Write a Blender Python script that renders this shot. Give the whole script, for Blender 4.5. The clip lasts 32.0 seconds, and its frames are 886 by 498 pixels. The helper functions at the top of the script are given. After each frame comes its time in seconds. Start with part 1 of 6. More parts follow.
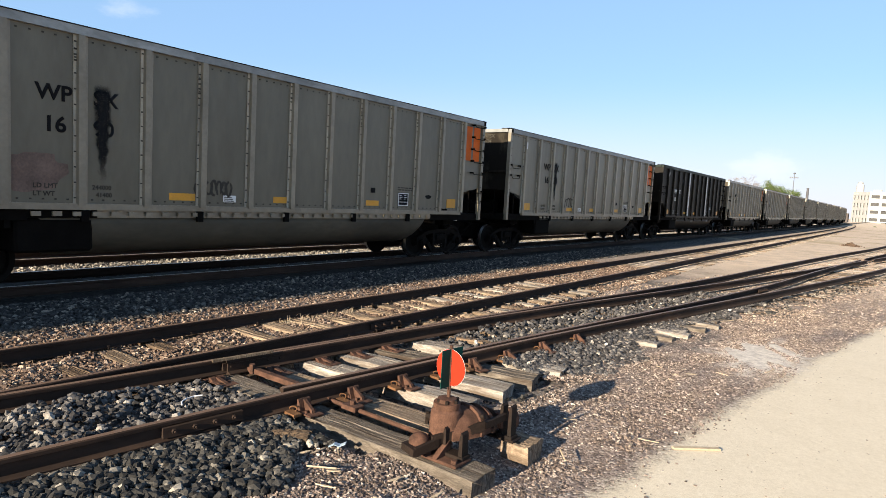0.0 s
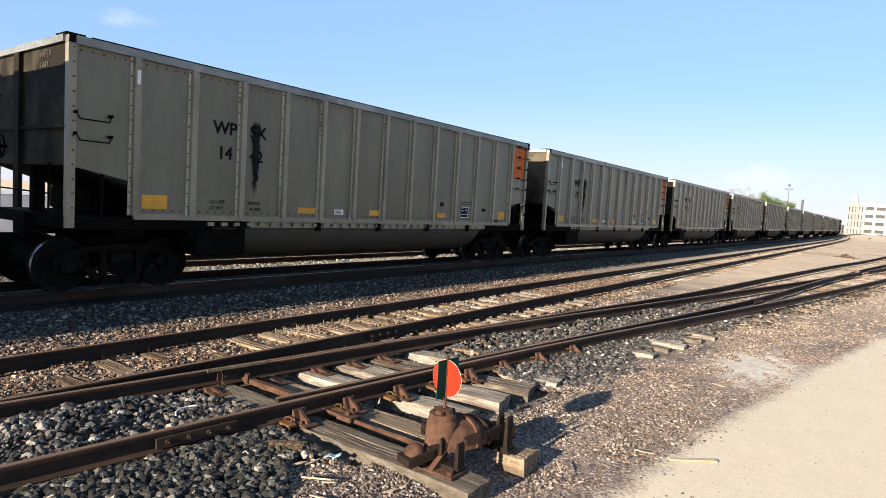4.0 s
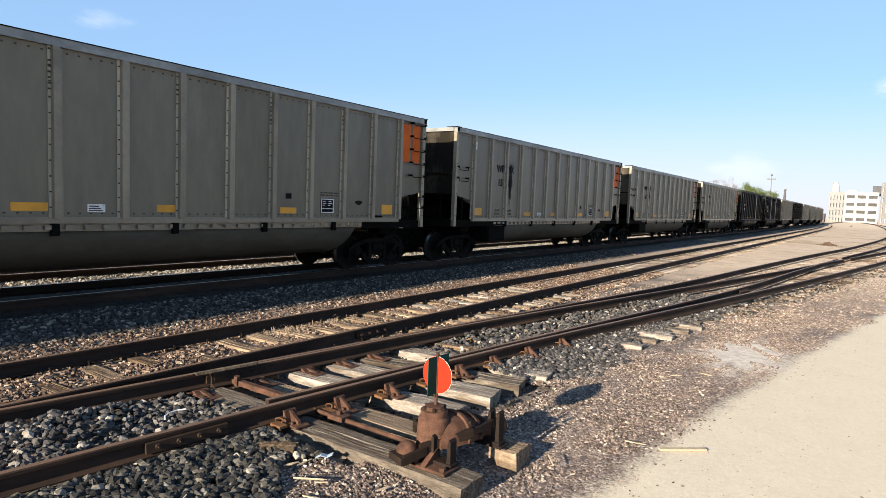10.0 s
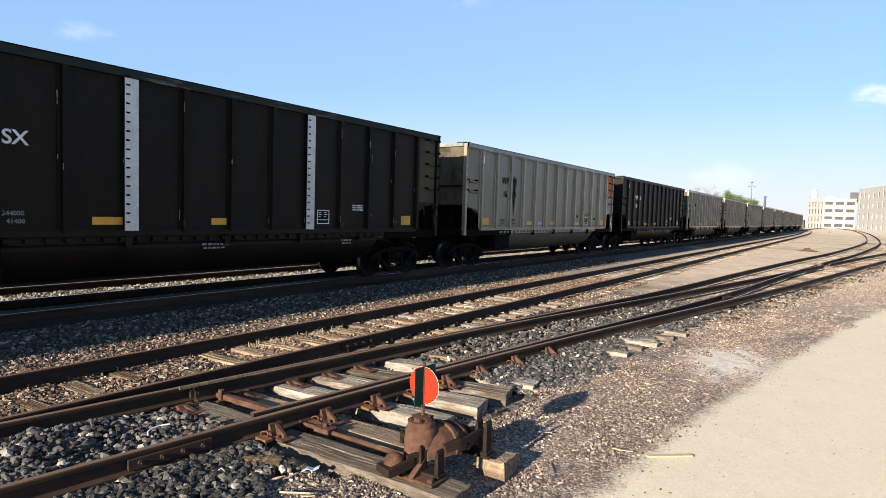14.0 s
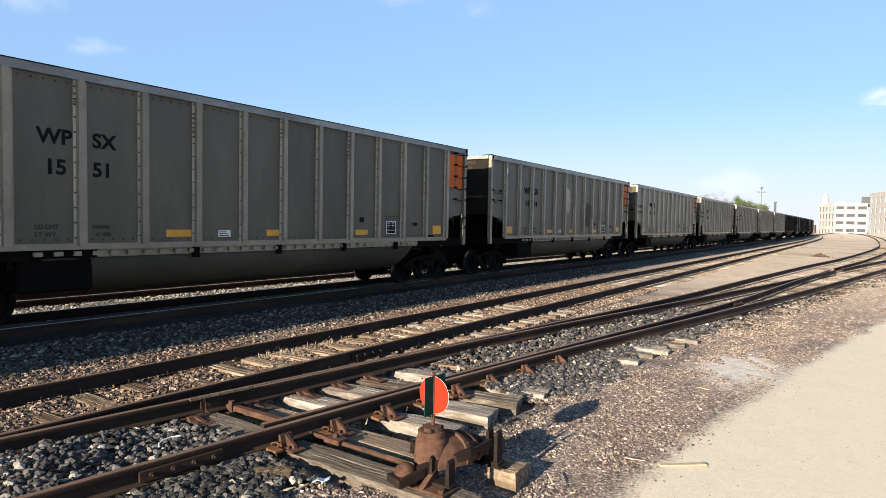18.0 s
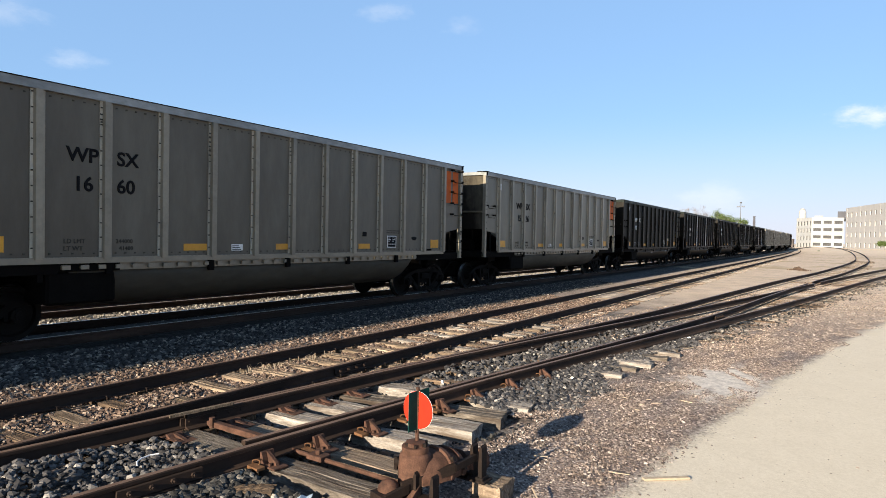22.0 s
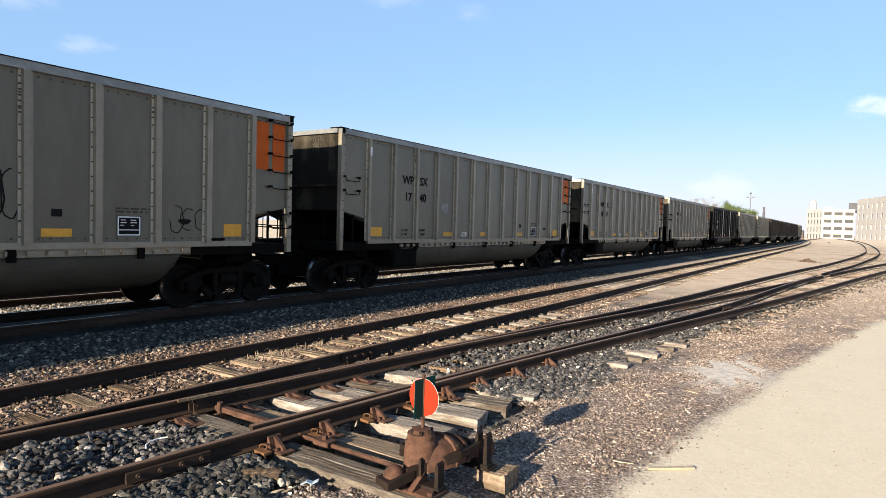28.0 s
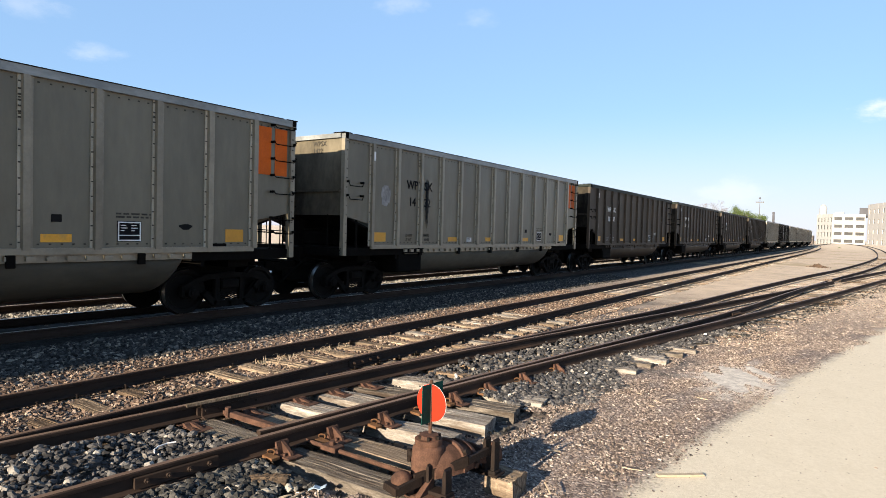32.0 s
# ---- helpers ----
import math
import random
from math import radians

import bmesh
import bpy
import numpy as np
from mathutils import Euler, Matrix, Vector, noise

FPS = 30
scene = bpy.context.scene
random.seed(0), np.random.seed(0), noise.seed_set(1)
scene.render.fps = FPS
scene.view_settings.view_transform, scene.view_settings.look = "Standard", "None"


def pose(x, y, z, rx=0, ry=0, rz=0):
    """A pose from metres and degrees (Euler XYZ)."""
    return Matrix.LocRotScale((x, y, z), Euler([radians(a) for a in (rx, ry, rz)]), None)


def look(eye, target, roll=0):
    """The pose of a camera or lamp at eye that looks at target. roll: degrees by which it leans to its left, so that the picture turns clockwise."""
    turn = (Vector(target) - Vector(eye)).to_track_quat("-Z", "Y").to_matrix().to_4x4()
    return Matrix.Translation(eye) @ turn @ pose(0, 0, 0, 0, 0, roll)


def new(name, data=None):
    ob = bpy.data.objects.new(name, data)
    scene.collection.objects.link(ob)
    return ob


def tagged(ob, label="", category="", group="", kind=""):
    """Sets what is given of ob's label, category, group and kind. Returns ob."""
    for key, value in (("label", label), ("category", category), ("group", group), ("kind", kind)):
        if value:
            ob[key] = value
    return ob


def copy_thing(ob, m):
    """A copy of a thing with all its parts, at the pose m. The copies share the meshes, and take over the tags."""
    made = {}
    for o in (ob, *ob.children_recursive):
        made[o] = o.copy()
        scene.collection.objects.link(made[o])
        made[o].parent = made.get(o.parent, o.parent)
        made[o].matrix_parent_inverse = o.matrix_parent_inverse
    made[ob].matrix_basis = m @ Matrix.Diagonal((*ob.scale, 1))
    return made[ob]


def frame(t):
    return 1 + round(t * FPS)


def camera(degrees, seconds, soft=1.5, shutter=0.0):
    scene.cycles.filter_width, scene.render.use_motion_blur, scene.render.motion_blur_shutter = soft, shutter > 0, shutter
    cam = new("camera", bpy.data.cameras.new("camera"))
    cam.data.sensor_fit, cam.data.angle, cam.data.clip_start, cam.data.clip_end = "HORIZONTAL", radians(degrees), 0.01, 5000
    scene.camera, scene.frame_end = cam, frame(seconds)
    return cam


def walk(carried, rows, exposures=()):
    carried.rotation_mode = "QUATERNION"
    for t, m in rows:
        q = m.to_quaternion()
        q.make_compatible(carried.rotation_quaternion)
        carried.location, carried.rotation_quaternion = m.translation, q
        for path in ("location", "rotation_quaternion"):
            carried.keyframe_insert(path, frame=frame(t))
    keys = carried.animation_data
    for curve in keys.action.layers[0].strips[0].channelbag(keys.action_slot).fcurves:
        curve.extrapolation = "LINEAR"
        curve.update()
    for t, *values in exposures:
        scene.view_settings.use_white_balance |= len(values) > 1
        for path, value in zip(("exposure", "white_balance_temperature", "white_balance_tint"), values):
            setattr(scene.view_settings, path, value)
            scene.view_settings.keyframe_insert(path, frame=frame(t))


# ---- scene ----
import itertools

cam = camera(72.2, 32.0, 0.8)
EYE = (0.0, 0.0, 2.224)
ROWS = [
    (0, 36.78, -5.13, -3.22), (0.5, 36.42, -5.32, -3.34), (1, 36.41, -5.47, -2.98), (1.5, 36.57, -5.40, -3.14),
    (2, 36.76, -4.75, -2.98), (2.5, 37.14, -4.77, -3.49), (3, 35.56, -4.66, -3.20), (3.5, 35.78, -4.34, -3.44),
    (5.5, 38.48, -4.00, -2.61), (6, 38.28, -4.16, -2.68), (6.5, 40.61, -4.35, -2.44), (7, 40.23, -4.30, -2.11),
    (7.5, 38.23, -3.95, -2.20), (8, 38.27, -3.73, -1.94), (8.5, 37.08, -3.69, -1.30), (9, 35.27, -3.58, -1.69),
    (9.5, 35.16, -4.09, -2.40), (10, 35.20, -4.40, -2.25), (10.5, 35.18, -4.69, -2.17), (11, 34.87, -4.87, -3.43),
    (11.5, 34.24, -4.52, -3.56), (12, 34.00, -4.43, -3.33), (12.5, 34.01, -4.42, -3.03), (13, 33.85, -4.13, -3.30),
    (13.5, 33.82, -3.97, -2.09), (14, 33.79, -3.43, -1.74), (14.5, 33.84, -2.95, -1.60), (16.5, 34.00, -2.83, -1.33),
    (17, 34.23, -2.64, -0.91), (17.5, 34.52, -2.62, -1.10), (18, 34.56, -2.59, -1.11), (18.5, 35.15, -2.60, -1.36),
    (19, 35.42, -2.14, -1.40), (19.5, 35.80, -1.57, -1.07), (20, 35.83, -1.26, -0.81), (20.5, 35.07, -1.26, -0.81),
    (21, 34.57, -1.30, -0.88), (21.5, 33.13, -1.17, -1.25), (22, 33.05, -1.24, -1.12), (22.5, 33.09, -1.47, -1.24),
    (23, 33.41, -1.63, -1.64), (23.5, 33.63, -1.87, -1.35), (24, 33.71, -1.88, -1.48), (24.5, 33.75, -1.75, -1.51),
    (25, 33.82, -1.46, -1.33), (25.5, 33.99, -1.36, -1.29), (27.5, 33.83, -2.08, -1.76), (28, 33.74, -2.36, -1.62),
    (28.5, 33.63, -2.43, -1.63), (29, 33.65, -2.43, -1.60), (29.5, 33.70, -2.25, -1.47), (30, 33.87, -2.09, -1.46),
    (30.5, 34.56, -1.90, -1.44), (31, 34.75, -1.83, -1.34), (31.5, 34.74, -1.74, -1.47), (32, 34.45, -1.88, -1.58),
]
# stops, white balance
EXPOSURES = [(0, 1.34, 6550, 10), (5, 1.36, 6580, 10), (10, 1.31, 6470, 10), (20, 1.31, 6430, 10), (21, 1.25, 6370, 10), (22, 1.18, 6300, 10), (23.2, 1.17, 6300, 10),
             (23.8, 1.42, 6680, 10), (25.5, 1.42, 6680, 10), (27.5, 1.34, 6550, 10), (29, 1.33, 6480, 10), (32, 1.33, 6500, 10)]
walk(cam, [(t, pose(*EYE, 90 + pitch, roll, yaw)) for t, yaw, pitch, roll in ROWS], EXPOSURES)

# ---- light ----
world = bpy.data.worlds.new("sky")
scene.world = world
world.use_nodes = True
wn = world.node_tree.nodes
sky = wn.new("ShaderNodeTexSky")
sky.sky_type, sky.sun_disc = "NISHITA", False
sky.sun_elevation, sky.sun_rotation = radians(15), radians(183)
sky.air_density, sky.dust_density, sky.ozone_density = 1.0, 0.2, 2.5
wn["Background"].inputs["Strength"].default_value = 0.055
wl = world.node_tree.links
way = wn.new("ShaderNodeTexCoord").outputs["Generated"]
puff = wn.new("ShaderNodeTexNoise")
puff.inputs["Scale"].default_value, puff.inputs["Detail"].default_value, puff.inputs["Roughness"].default_value = 22, 8, 0.62
squeeze = wn.new("ShaderNodeMapping")
squeeze.inputs["Scale"].default_value = (1, 1, 2.2)
wl.new(way, squeeze.inputs[0])
wl.new(squeeze.outputs[0], puff.inputs["Vector"])
haze = wn.new("ShaderNodeMix")
haze.data_type = "RGBA"
wl.new(sky.outputs[0], haze.inputs[6])
haze.inputs[7].default_value = (3.8, 6.3, 10.2, 1)
height = wn.new("ShaderNodeSeparateXYZ")
wl.new(way, height.inputs[0])
clear = wn.new("ShaderNodeMapRange")
clear.interpolation_type = "SMOOTHSTEP"
for k, v in zip((1, 2, 3, 4), (0.38, 0.8, 0.5, 0.08)):
    clear.inputs[k].default_value = v
wl.new(height.outputs[2], clear.inputs[0])
wl.new(clear.outputs[0], haze.inputs[0])
low = wn.new("ShaderNodeMapRange")
low.interpolation_type = "SMOOTHSTEP"
for k, v in zip((1, 2, 3, 4), (-0.02, 0.2, 0.72, 0.0)):
    low.inputs[k].default_value = v
wl.new(height.outputs[2], low.inputs[0])
milky = wn.new("ShaderNodeMix")
milky.data_type = "RGBA"
wl.new(low.outputs[0], milky.inputs[0])
wl.new(haze.outputs[2], milky.inputs[6])
milky.inputs[7].default_value = (6.8, 6.6, 7.5, 1)
tint = milky.outputs[2]
# a few small fair-weather clouds: way to each, breadth, thickness
for d, size, amount in (((-0.877, 0.423, 0.229), 0.065, 0.3), ((-0.5915, 0.732, 0.338), 0.07, 0.2), ((-0.495, 0.806, 0.323), 0.06, 0.15),
                        ((-0.896, 0.349, 0.273), 0.075, 0.2), ((0.03, 0.985, 0.168), 0.075, 0.9), ((-0.16, 0.985, 0.063), 0.11, 0.25)):
    far = wn.new("ShaderNodeVectorMath")
    far.operation = "SUBTRACT"
    wl.new(way, far.inputs[0])
    far.inputs[1].default_value = d
    flat = wn.new("ShaderNodeVectorMath")
    flat.operation = "MULTIPLY"
    flat.inputs[1].default_value = (1, 1, 2.4)
    wl.new(far.outputs[0], flat.inputs[0])
    reach = wn.new("ShaderNodeVectorMath")
    reach.operation = "LENGTH"
    wl.new(flat.outputs[0], reach.inputs[0])
    fall = wn.new("ShaderNodeMapRange")
    fall.interpolation_type = "SMOOTHSTEP"
    for k, v in zip((1, 2, 3, 4), (0.0, size, 0.62, 0.0)):
        fall.inputs[k].default_value = v
    wl.new(reach.outputs["Value"], fall.inputs[0])
    add = wn.new("ShaderNodeMath")
    add.operation = "ADD"
    wl.new(fall.outputs[0], add.inputs[0])
    wl.new(puff.outputs["Fac"], add.inputs[1])
    cut = wn.new("ShaderNodeMapRange")
    cut.interpolation_type = "SMOOTHSTEP"
    for k, v in zip((1, 2, 3, 4), (0.7, 1.3, 0.0, amount)):
        cut.inputs[k].default_value = v
    wl.new(add.outputs[0], cut.inputs[0])
    blend = wn.new("ShaderNodeMix")
    blend.data_type = "RGBA"
    wl.new(cut.outputs[0], blend.inputs[0])
    wl.new(tint, blend.inputs[6])
    blend.inputs[7].default_value = (9.5, 9.3, 9.1, 1)
    tint = blend.outputs[2]
wl.new(tint, wn["Background"].inputs[0])
sun = new("sun", bpy.data.lights.new("sun", "SUN"))
sun.data.energy, sun.data.angle, sun.data.color = 5.0, radians(0.53), (1.0, 0.86, 0.66)
sun.matrix_world = look((0, 0, 60), (0.22, 3.5, 59))

MX, MZ = -11.98, 0.37          # the main line: middle, rail head
AX, RZ = -7.225, 0.19          # the siding: middle; rail head of the yard tracks
PITCH = 16.2                   # coupled length of a car


# ---- materials ----
def mat(name, color, rough=0.8, metal=0.0, var=0.25, scale=6.0, bump=0.2, bscale=40.0, stain=None, stain_amount=0.5, obj_var=0.0, stretch=None, spec=0.5):
    """A node material: base colour with two scales of variation, an optional stain colour, fine relief."""
    m = bpy.data.materials.new(name)
    m.use_nodes = True
    nt, ns = m.node_tree, m.node_tree.nodes
    b = ns["Principled BSDF"]
    b.inputs["Roughness"].default_value, b.inputs["Metallic"].default_value = rough, metal
    b.inputs["Specular IOR Level"].default_value = spec
    tc = ns.new("ShaderNodeTexCoord")
    vec = tc.outputs["Object"]
    if stretch:
        mp = ns.new("ShaderNodeMapping")
        mp.inputs["Scale"].default_value = stretch
        nt.links.new(vec, mp.inputs[0])
        vec = mp.outputs[0]
    oi = ns.new("ShaderNodeObjectInfo")
    off = ns.new("ShaderNodeVectorMath")
    off.operation = "MULTIPLY_ADD"
    nt.links.new(oi.outputs["Random"], off.inputs[0])
    off.inputs[1].default_value = (37, 19, 23)
    nt.links.new(vec, off.inputs[2])
    vec = off.outputs[0]

    def tex(sc, detail=5, w=0.6):
        n = ns.new("ShaderNodeTexNoise")
        n.inputs["Scale"].default_value, n.inputs["Detail"].default_value, n.inputs["Roughness"].default_value = sc, detail, w
        nt.links.new(vec, n.inputs["Vector"])
        return n.outputs["Fac"]

    def ramp(src, lo, hi, c0=(0, 0, 0, 1), c1=(1, 1, 1, 1)):
        r = ns.new("ShaderNodeValToRGB")
        r.color_ramp.elements[0].position, r.color_ramp.elements[1].position = lo, hi
        r.color_ramp.elements[0].color, r.color_ramp.elements[1].color = c0, c1
        nt.links.new(src, r.inputs[0])
        return r.outputs[0]

    def mix(a, c, f=1.0, mode="MIX"):
        x = ns.new("ShaderNodeMix")
        x.data_type, x.blend_type = "RGBA", mode
        for sock, val in ((x.inputs[0], f), (x.inputs[6], a), (x.inputs[7], c)):
            if isinstance(val, (float, int, tuple)):
                sock.default_value = val
            else:
                nt.links.new(val, sock)
        return x.outputs[2]
    lo, hi = 1 - var, 1 + var
    col = mix((*color, 1), ramp(tex(scale), 0.3, 0.7, (lo, lo, lo, 1), (hi, hi, hi, 1)), 1.0, "MULTIPLY")
    fine = ramp(tex(scale * 9, 3), 0.3, 0.7, (1 - var * 0.5,) * 3 + (1,), (1 + var * 0.5,) * 3 + (1,))
    col = mix(col, fine, 1.0, "MULTIPLY")
    if stain:
        col = mix(col, (*stain, 1), ramp(tex(scale * 0.45, 8, 0.7), 0.62 - 0.25 * stain_amount, 0.85 - 0.25 * stain_amount))
    if obj_var:
        col = mix(col, ramp(oi.outputs["Random"], 0, 1, (1 - obj_var,) * 3 + (1,), (1 + obj_var,) * 3 + (1,)), 1.0, "MULTIPLY")
    nt.links.new(col, b.inputs["Base Color"])
    if bump:
        bn = ns.new("ShaderNodeBump")
        bn.inputs["Strength"].default_value, bn.inputs["Distance"].default_value = bump, 0.01
        nt.links.new(tex(bscale), bn.inputs["Height"])
        nt.links.new(bn.outputs[0], b.inputs["Normal"])
    return m


GREY_PAINT = mat("grey_car_paint", (0.139, 0.124, 0.086), 0.4, 0.0, 0.18, 0.7, 0.05, 30, (0.088, 0.071, 0.043), 0.55, 0.16, (1, 1, 0.3), 0.5)
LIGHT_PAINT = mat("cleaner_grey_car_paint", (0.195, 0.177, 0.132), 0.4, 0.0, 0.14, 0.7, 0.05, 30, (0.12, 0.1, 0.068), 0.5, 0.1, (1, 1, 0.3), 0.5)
DIRTY_PAINT = mat("dirty_grey_car_paint", (0.102, 0.088, 0.063), 0.45, 0.0, 0.18, 0.7, 0.05, 30, (0.06, 0.047, 0.03), 0.65, 0.12, (1, 1, 0.3), 0.45)
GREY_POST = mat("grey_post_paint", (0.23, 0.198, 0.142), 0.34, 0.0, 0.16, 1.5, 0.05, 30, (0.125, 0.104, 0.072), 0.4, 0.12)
# paler than the post: the edge highlight is put into this colour
FLANGE = mat("highlit_post_flange", (0.4, 0.36, 0.28), 0.42, 0.0, 0.2, 2.0, 0.05, 30, (0.19, 0.17, 0.13), 0.45, 0.12, (1, 1, 0.6))
END_PAINT = mat("sooty_end_paint", (0.15, 0.128, 0.09), 0.7, 0.0, 0.25, 0.6, 0.08, 20, (0.014, 0.011, 0.008), 1.15, 0.15, (1, 1, 0.5), 0.1)
ALUMINIUM = mat("dull_aluminium", (0.5, 0.5, 0.485), 0.5, 0.3, 0.2, 2.0, 0.08, 25, (0.3, 0.3, 0.29), 0.4, 0.08)
CHORD = mat("weathered_chord", (0.215, 0.22, 0.212), 0.42, 0.25, 0.35, 1.2, 0.08, 25, (0.1, 0.1, 0.095), 0.55, 0.1, (1, 0.5, 1))
DARK_CHORD = mat("green_black_chord", (0.011, 0.018, 0.015), 0.55, 0.0, 0.3, 1.2, 0.08, 25, (0.4, 0.42, 0.4), 0.2, 0.1, (1, 0.4, 2), 0.15)
BLACK_PAINT = mat("black_car_paint", (0.0105, 0.0084, 0.0058), 0.5, 0.0, 0.35, 0.8, 0.08, 30, (0.018, 0.0138, 0.009), 0.45, 0.2, (1, 1, 0.4), 0.1)
BROWN_PAINT = mat("dark_brown_car_paint", (0.062, 0.047, 0.032), 0.6, 0.0, 0.3, 0.8, 0.08, 30, (0.03, 0.022, 0.015), 0.5, 0.25, (1, 1, 0.3), 0.25)
TUB_PAINT = mat("tub_paint", (0.075, 0.066, 0.048), 0.75, 0.0, 0.25, 0.8, 0.08, 20, (0.038, 0.032, 0.023), 0.6, 0.15, (1, 0.4, 1), 0.25)
# underbody grime and steel, pushed near black to hold the shade beneath the cars
UNDER = mat("shaded_underframe_grime", (0.0055, 0.0048, 0.004), 0.9, 0.0, 0.3, 3, 0.3, 40, spec=0.06)
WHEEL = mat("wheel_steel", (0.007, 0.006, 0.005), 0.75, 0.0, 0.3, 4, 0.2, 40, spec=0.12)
FRAME = mat("shaded_dusty_casting", (0.0085, 0.0072, 0.006), 0.85, 0.0, 0.35, 5, 0.3, 40, (0.006, 0.005, 0.004), 0.5, spec=0.08)
TREAD = mat("worn_steel", (0.5, 0.48, 0.46), 0.3, 1.0, 0.15, 5, 0.05, 40)
ORANGE = mat("orange_panel_paint", (0.52, 0.095, 0.006), 0.6, 0, 0.12, 3, 0.03, 30, (0.3, 0.08, 0.02), 0.25, 0.15, spec=0.2)
YELLOW = mat("yellow_reflective", (0.62, 0.29, 0.015), 0.45, 0, 0.15, 4, 0.02, 30, (0.3, 0.2, 0.06), 0.25, 0.15)
WHITE = mat("white_paint", (0.7, 0.7, 0.68), 0.5, 0, 0.15, 4, 0.03, 30, (0.3, 0.28, 0.25), 0.25)
INK = mat("black_lettering", (0.008, 0.008, 0.009), 0.75, 0, 0.2, 4, 0.0, spec=0.1)
SPRAY = mat("black_spray_paint", (0.01, 0.01, 0.01), 0.75, 0, 0.3, 6, 0.0, spec=0.1)


def spray_material():
    """Black paint sprayed in one soft-edged vertical run, thinning out at its foot."""
    m = bpy.data.materials.new("soft_spray_run")
    m.use_nodes = True
    nt, ns = m.node_tree, m.node_tree.nodes
    b = ns["Principled BSDF"]
    b.inputs["Base Color"].default_value, b.inputs["Roughness"].default_value = (0.01, 0.01, 0.01, 1), 0.7
    b.inputs["Specular IOR Level"].default_value = 0.15

    def val(op, *args):
        n = ns.new("ShaderNodeMath")
        n.operation = op
        for sock, v in zip(n.inputs, args):
            if isinstance(v, (int, float)):
                sock.default_value = v
            else:
                nt.links.new(v, sock)
        return n.outputs[0]

    def step(v, a, c, lo=0.0, hi=1.0):
        n = ns.new("ShaderNodeMapRange")
        n.interpolation_type = "SMOOTHSTEP"
        for k, x in zip((1, 2, 3, 4), (a, c, lo, hi)):
            n.inputs[k].default_value = x
        nt.links.new(v, n.inputs[0])
        return n.outputs[0]
    sep = ns.new("ShaderNodeSeparateXYZ")
    place = ns.new("ShaderNodeTexCoord").outputs["Object"]
    nt.links.new(place, sep.inputs[0])
    rand = ns.new("ShaderNodeObjectInfo").outputs["Random"]
    puff = ns.new("ShaderNodeTexNoise")
    puff.inputs["Scale"].default_value, puff.inputs["Detail"].default_value = 7, 5
    off = ns.new("ShaderNodeVectorMath")
    off.operation = "MULTIPLY_ADD"
    nt.links.new(rand, off.inputs[0])
    off.inputs[1].default_value = (31, 17, 11)
    nt.links.new(place, off.inputs[2])
    nt.links.new(off.outputs[0], puff.inputs["Vector"])
    wave = val("MULTIPLY_ADD", puff.outputs["Fac"], 0.16, -0.08)
    across = val("ABSOLUTE", val("ADD", val("ADD", sep.outputs[1], 3.84), wave))
    width = val("MULTIPLY", step(sep.outputs[2], 1.75, 2.75, 0.5, 1.0), val("MULTIPLY_ADD", rand, 0.045, 0.06))
    core = step(val("DIVIDE", across, width), 0.45, 1.5, 1.0, 0.0)
    ends = val("MULTIPLY", step(sep.outputs[2], 1.72, 2.35), step(sep.outputs[2], 3.12, 3.3, 1.0, 0.0))
    nt.links.new(val("MULTIPLY", val("MULTIPLY", core, ends), 0.88), b.inputs["Alpha"])
    return m


SPRAY_RUN = spray_material()
STENCIL = mat("faded_stencil", (0.05, 0.045, 0.036), 0.7, 0, 0.3, 6, 0.0, spec=0.2)
RUST = mat("rusty_casting", (0.088, 0.044, 0.029), 0.88, 0.0, 0.4, 9, 0.5, 60, (0.03, 0.018, 0.013), 0.5, spec=0.25)
IRON = mat("dark_greasy_iron", (0.018, 0.011, 0.008), 0.75, 0.0, 0.4, 7, 0.5, 60, (0.009, 0.007, 0.006), 0.6, spec=0.2)
ORANGE_RUST = mat("fresh_orange_rust", (0.15, 0.075, 0.035), 0.9, 0.0, 0.35, 9, 0.4, 60, (0.06, 0.03, 0.018), 0.5, spec=0.2)
RAIL_SIDE = mat("rusty_rail", (0.03, 0.018, 0.0125), 0.85, 0.0, 0.3, 3, 0.25, 60, (0.08, 0.046, 0.03), 0.4, 0, (1, 0.3, 1), 0.25)
RAIL_TOP = mat("rail_head", (0.17, 0.105, 0.07), 0.55, 0.0, 0.25, 2, 0.1, 60, (0.1, 0.06, 0.045), 0.4, 0, (1, 0.25, 1))
RAIL_SHINE = mat("polished_rail_head", (0.2, 0.19, 0.18), 0.4, 1.0, 0.1, 2, 0.02, 60)
TIE = mat("weathered_tie", (0.16, 0.112, 0.075), 0.9, 0, 0.6, 3, 1.0, 30, (0.05, 0.032, 0.021), 0.75, 0.3, (1.0, 16, 6), 0.2)
TIE_GREY = mat("grey_weathered_tie", (0.2, 0.17, 0.138), 0.9, 0, 0.6, 3, 1.0, 30, (0.06, 0.043, 0.032), 0.85, 0.15, (1.0, 18, 6), 0.2)
TIE_TAN = mat("tan_weathered_tie", (0.27, 0.205, 0.145), 0.9, 0, 0.55, 3, 1.0, 30, (0.1, 0.068, 0.045), 0.8, 0.25, (1.0, 18, 6), 0.2)
TIE_PALE = mat("pale_new_tie", (0.36, 0.325, 0.285), 0.9, 0, 0.55, 3, 1.0, 30, (0.14, 0.105, 0.078), 0.85, 0.2, (1.0, 18, 6), 0.2)
GREEN = mat("dark_green_enamel", (0.008, 0.05, 0.04), 0.9, 0, 0.2, 8, 0.02, 30, spec=0.1)
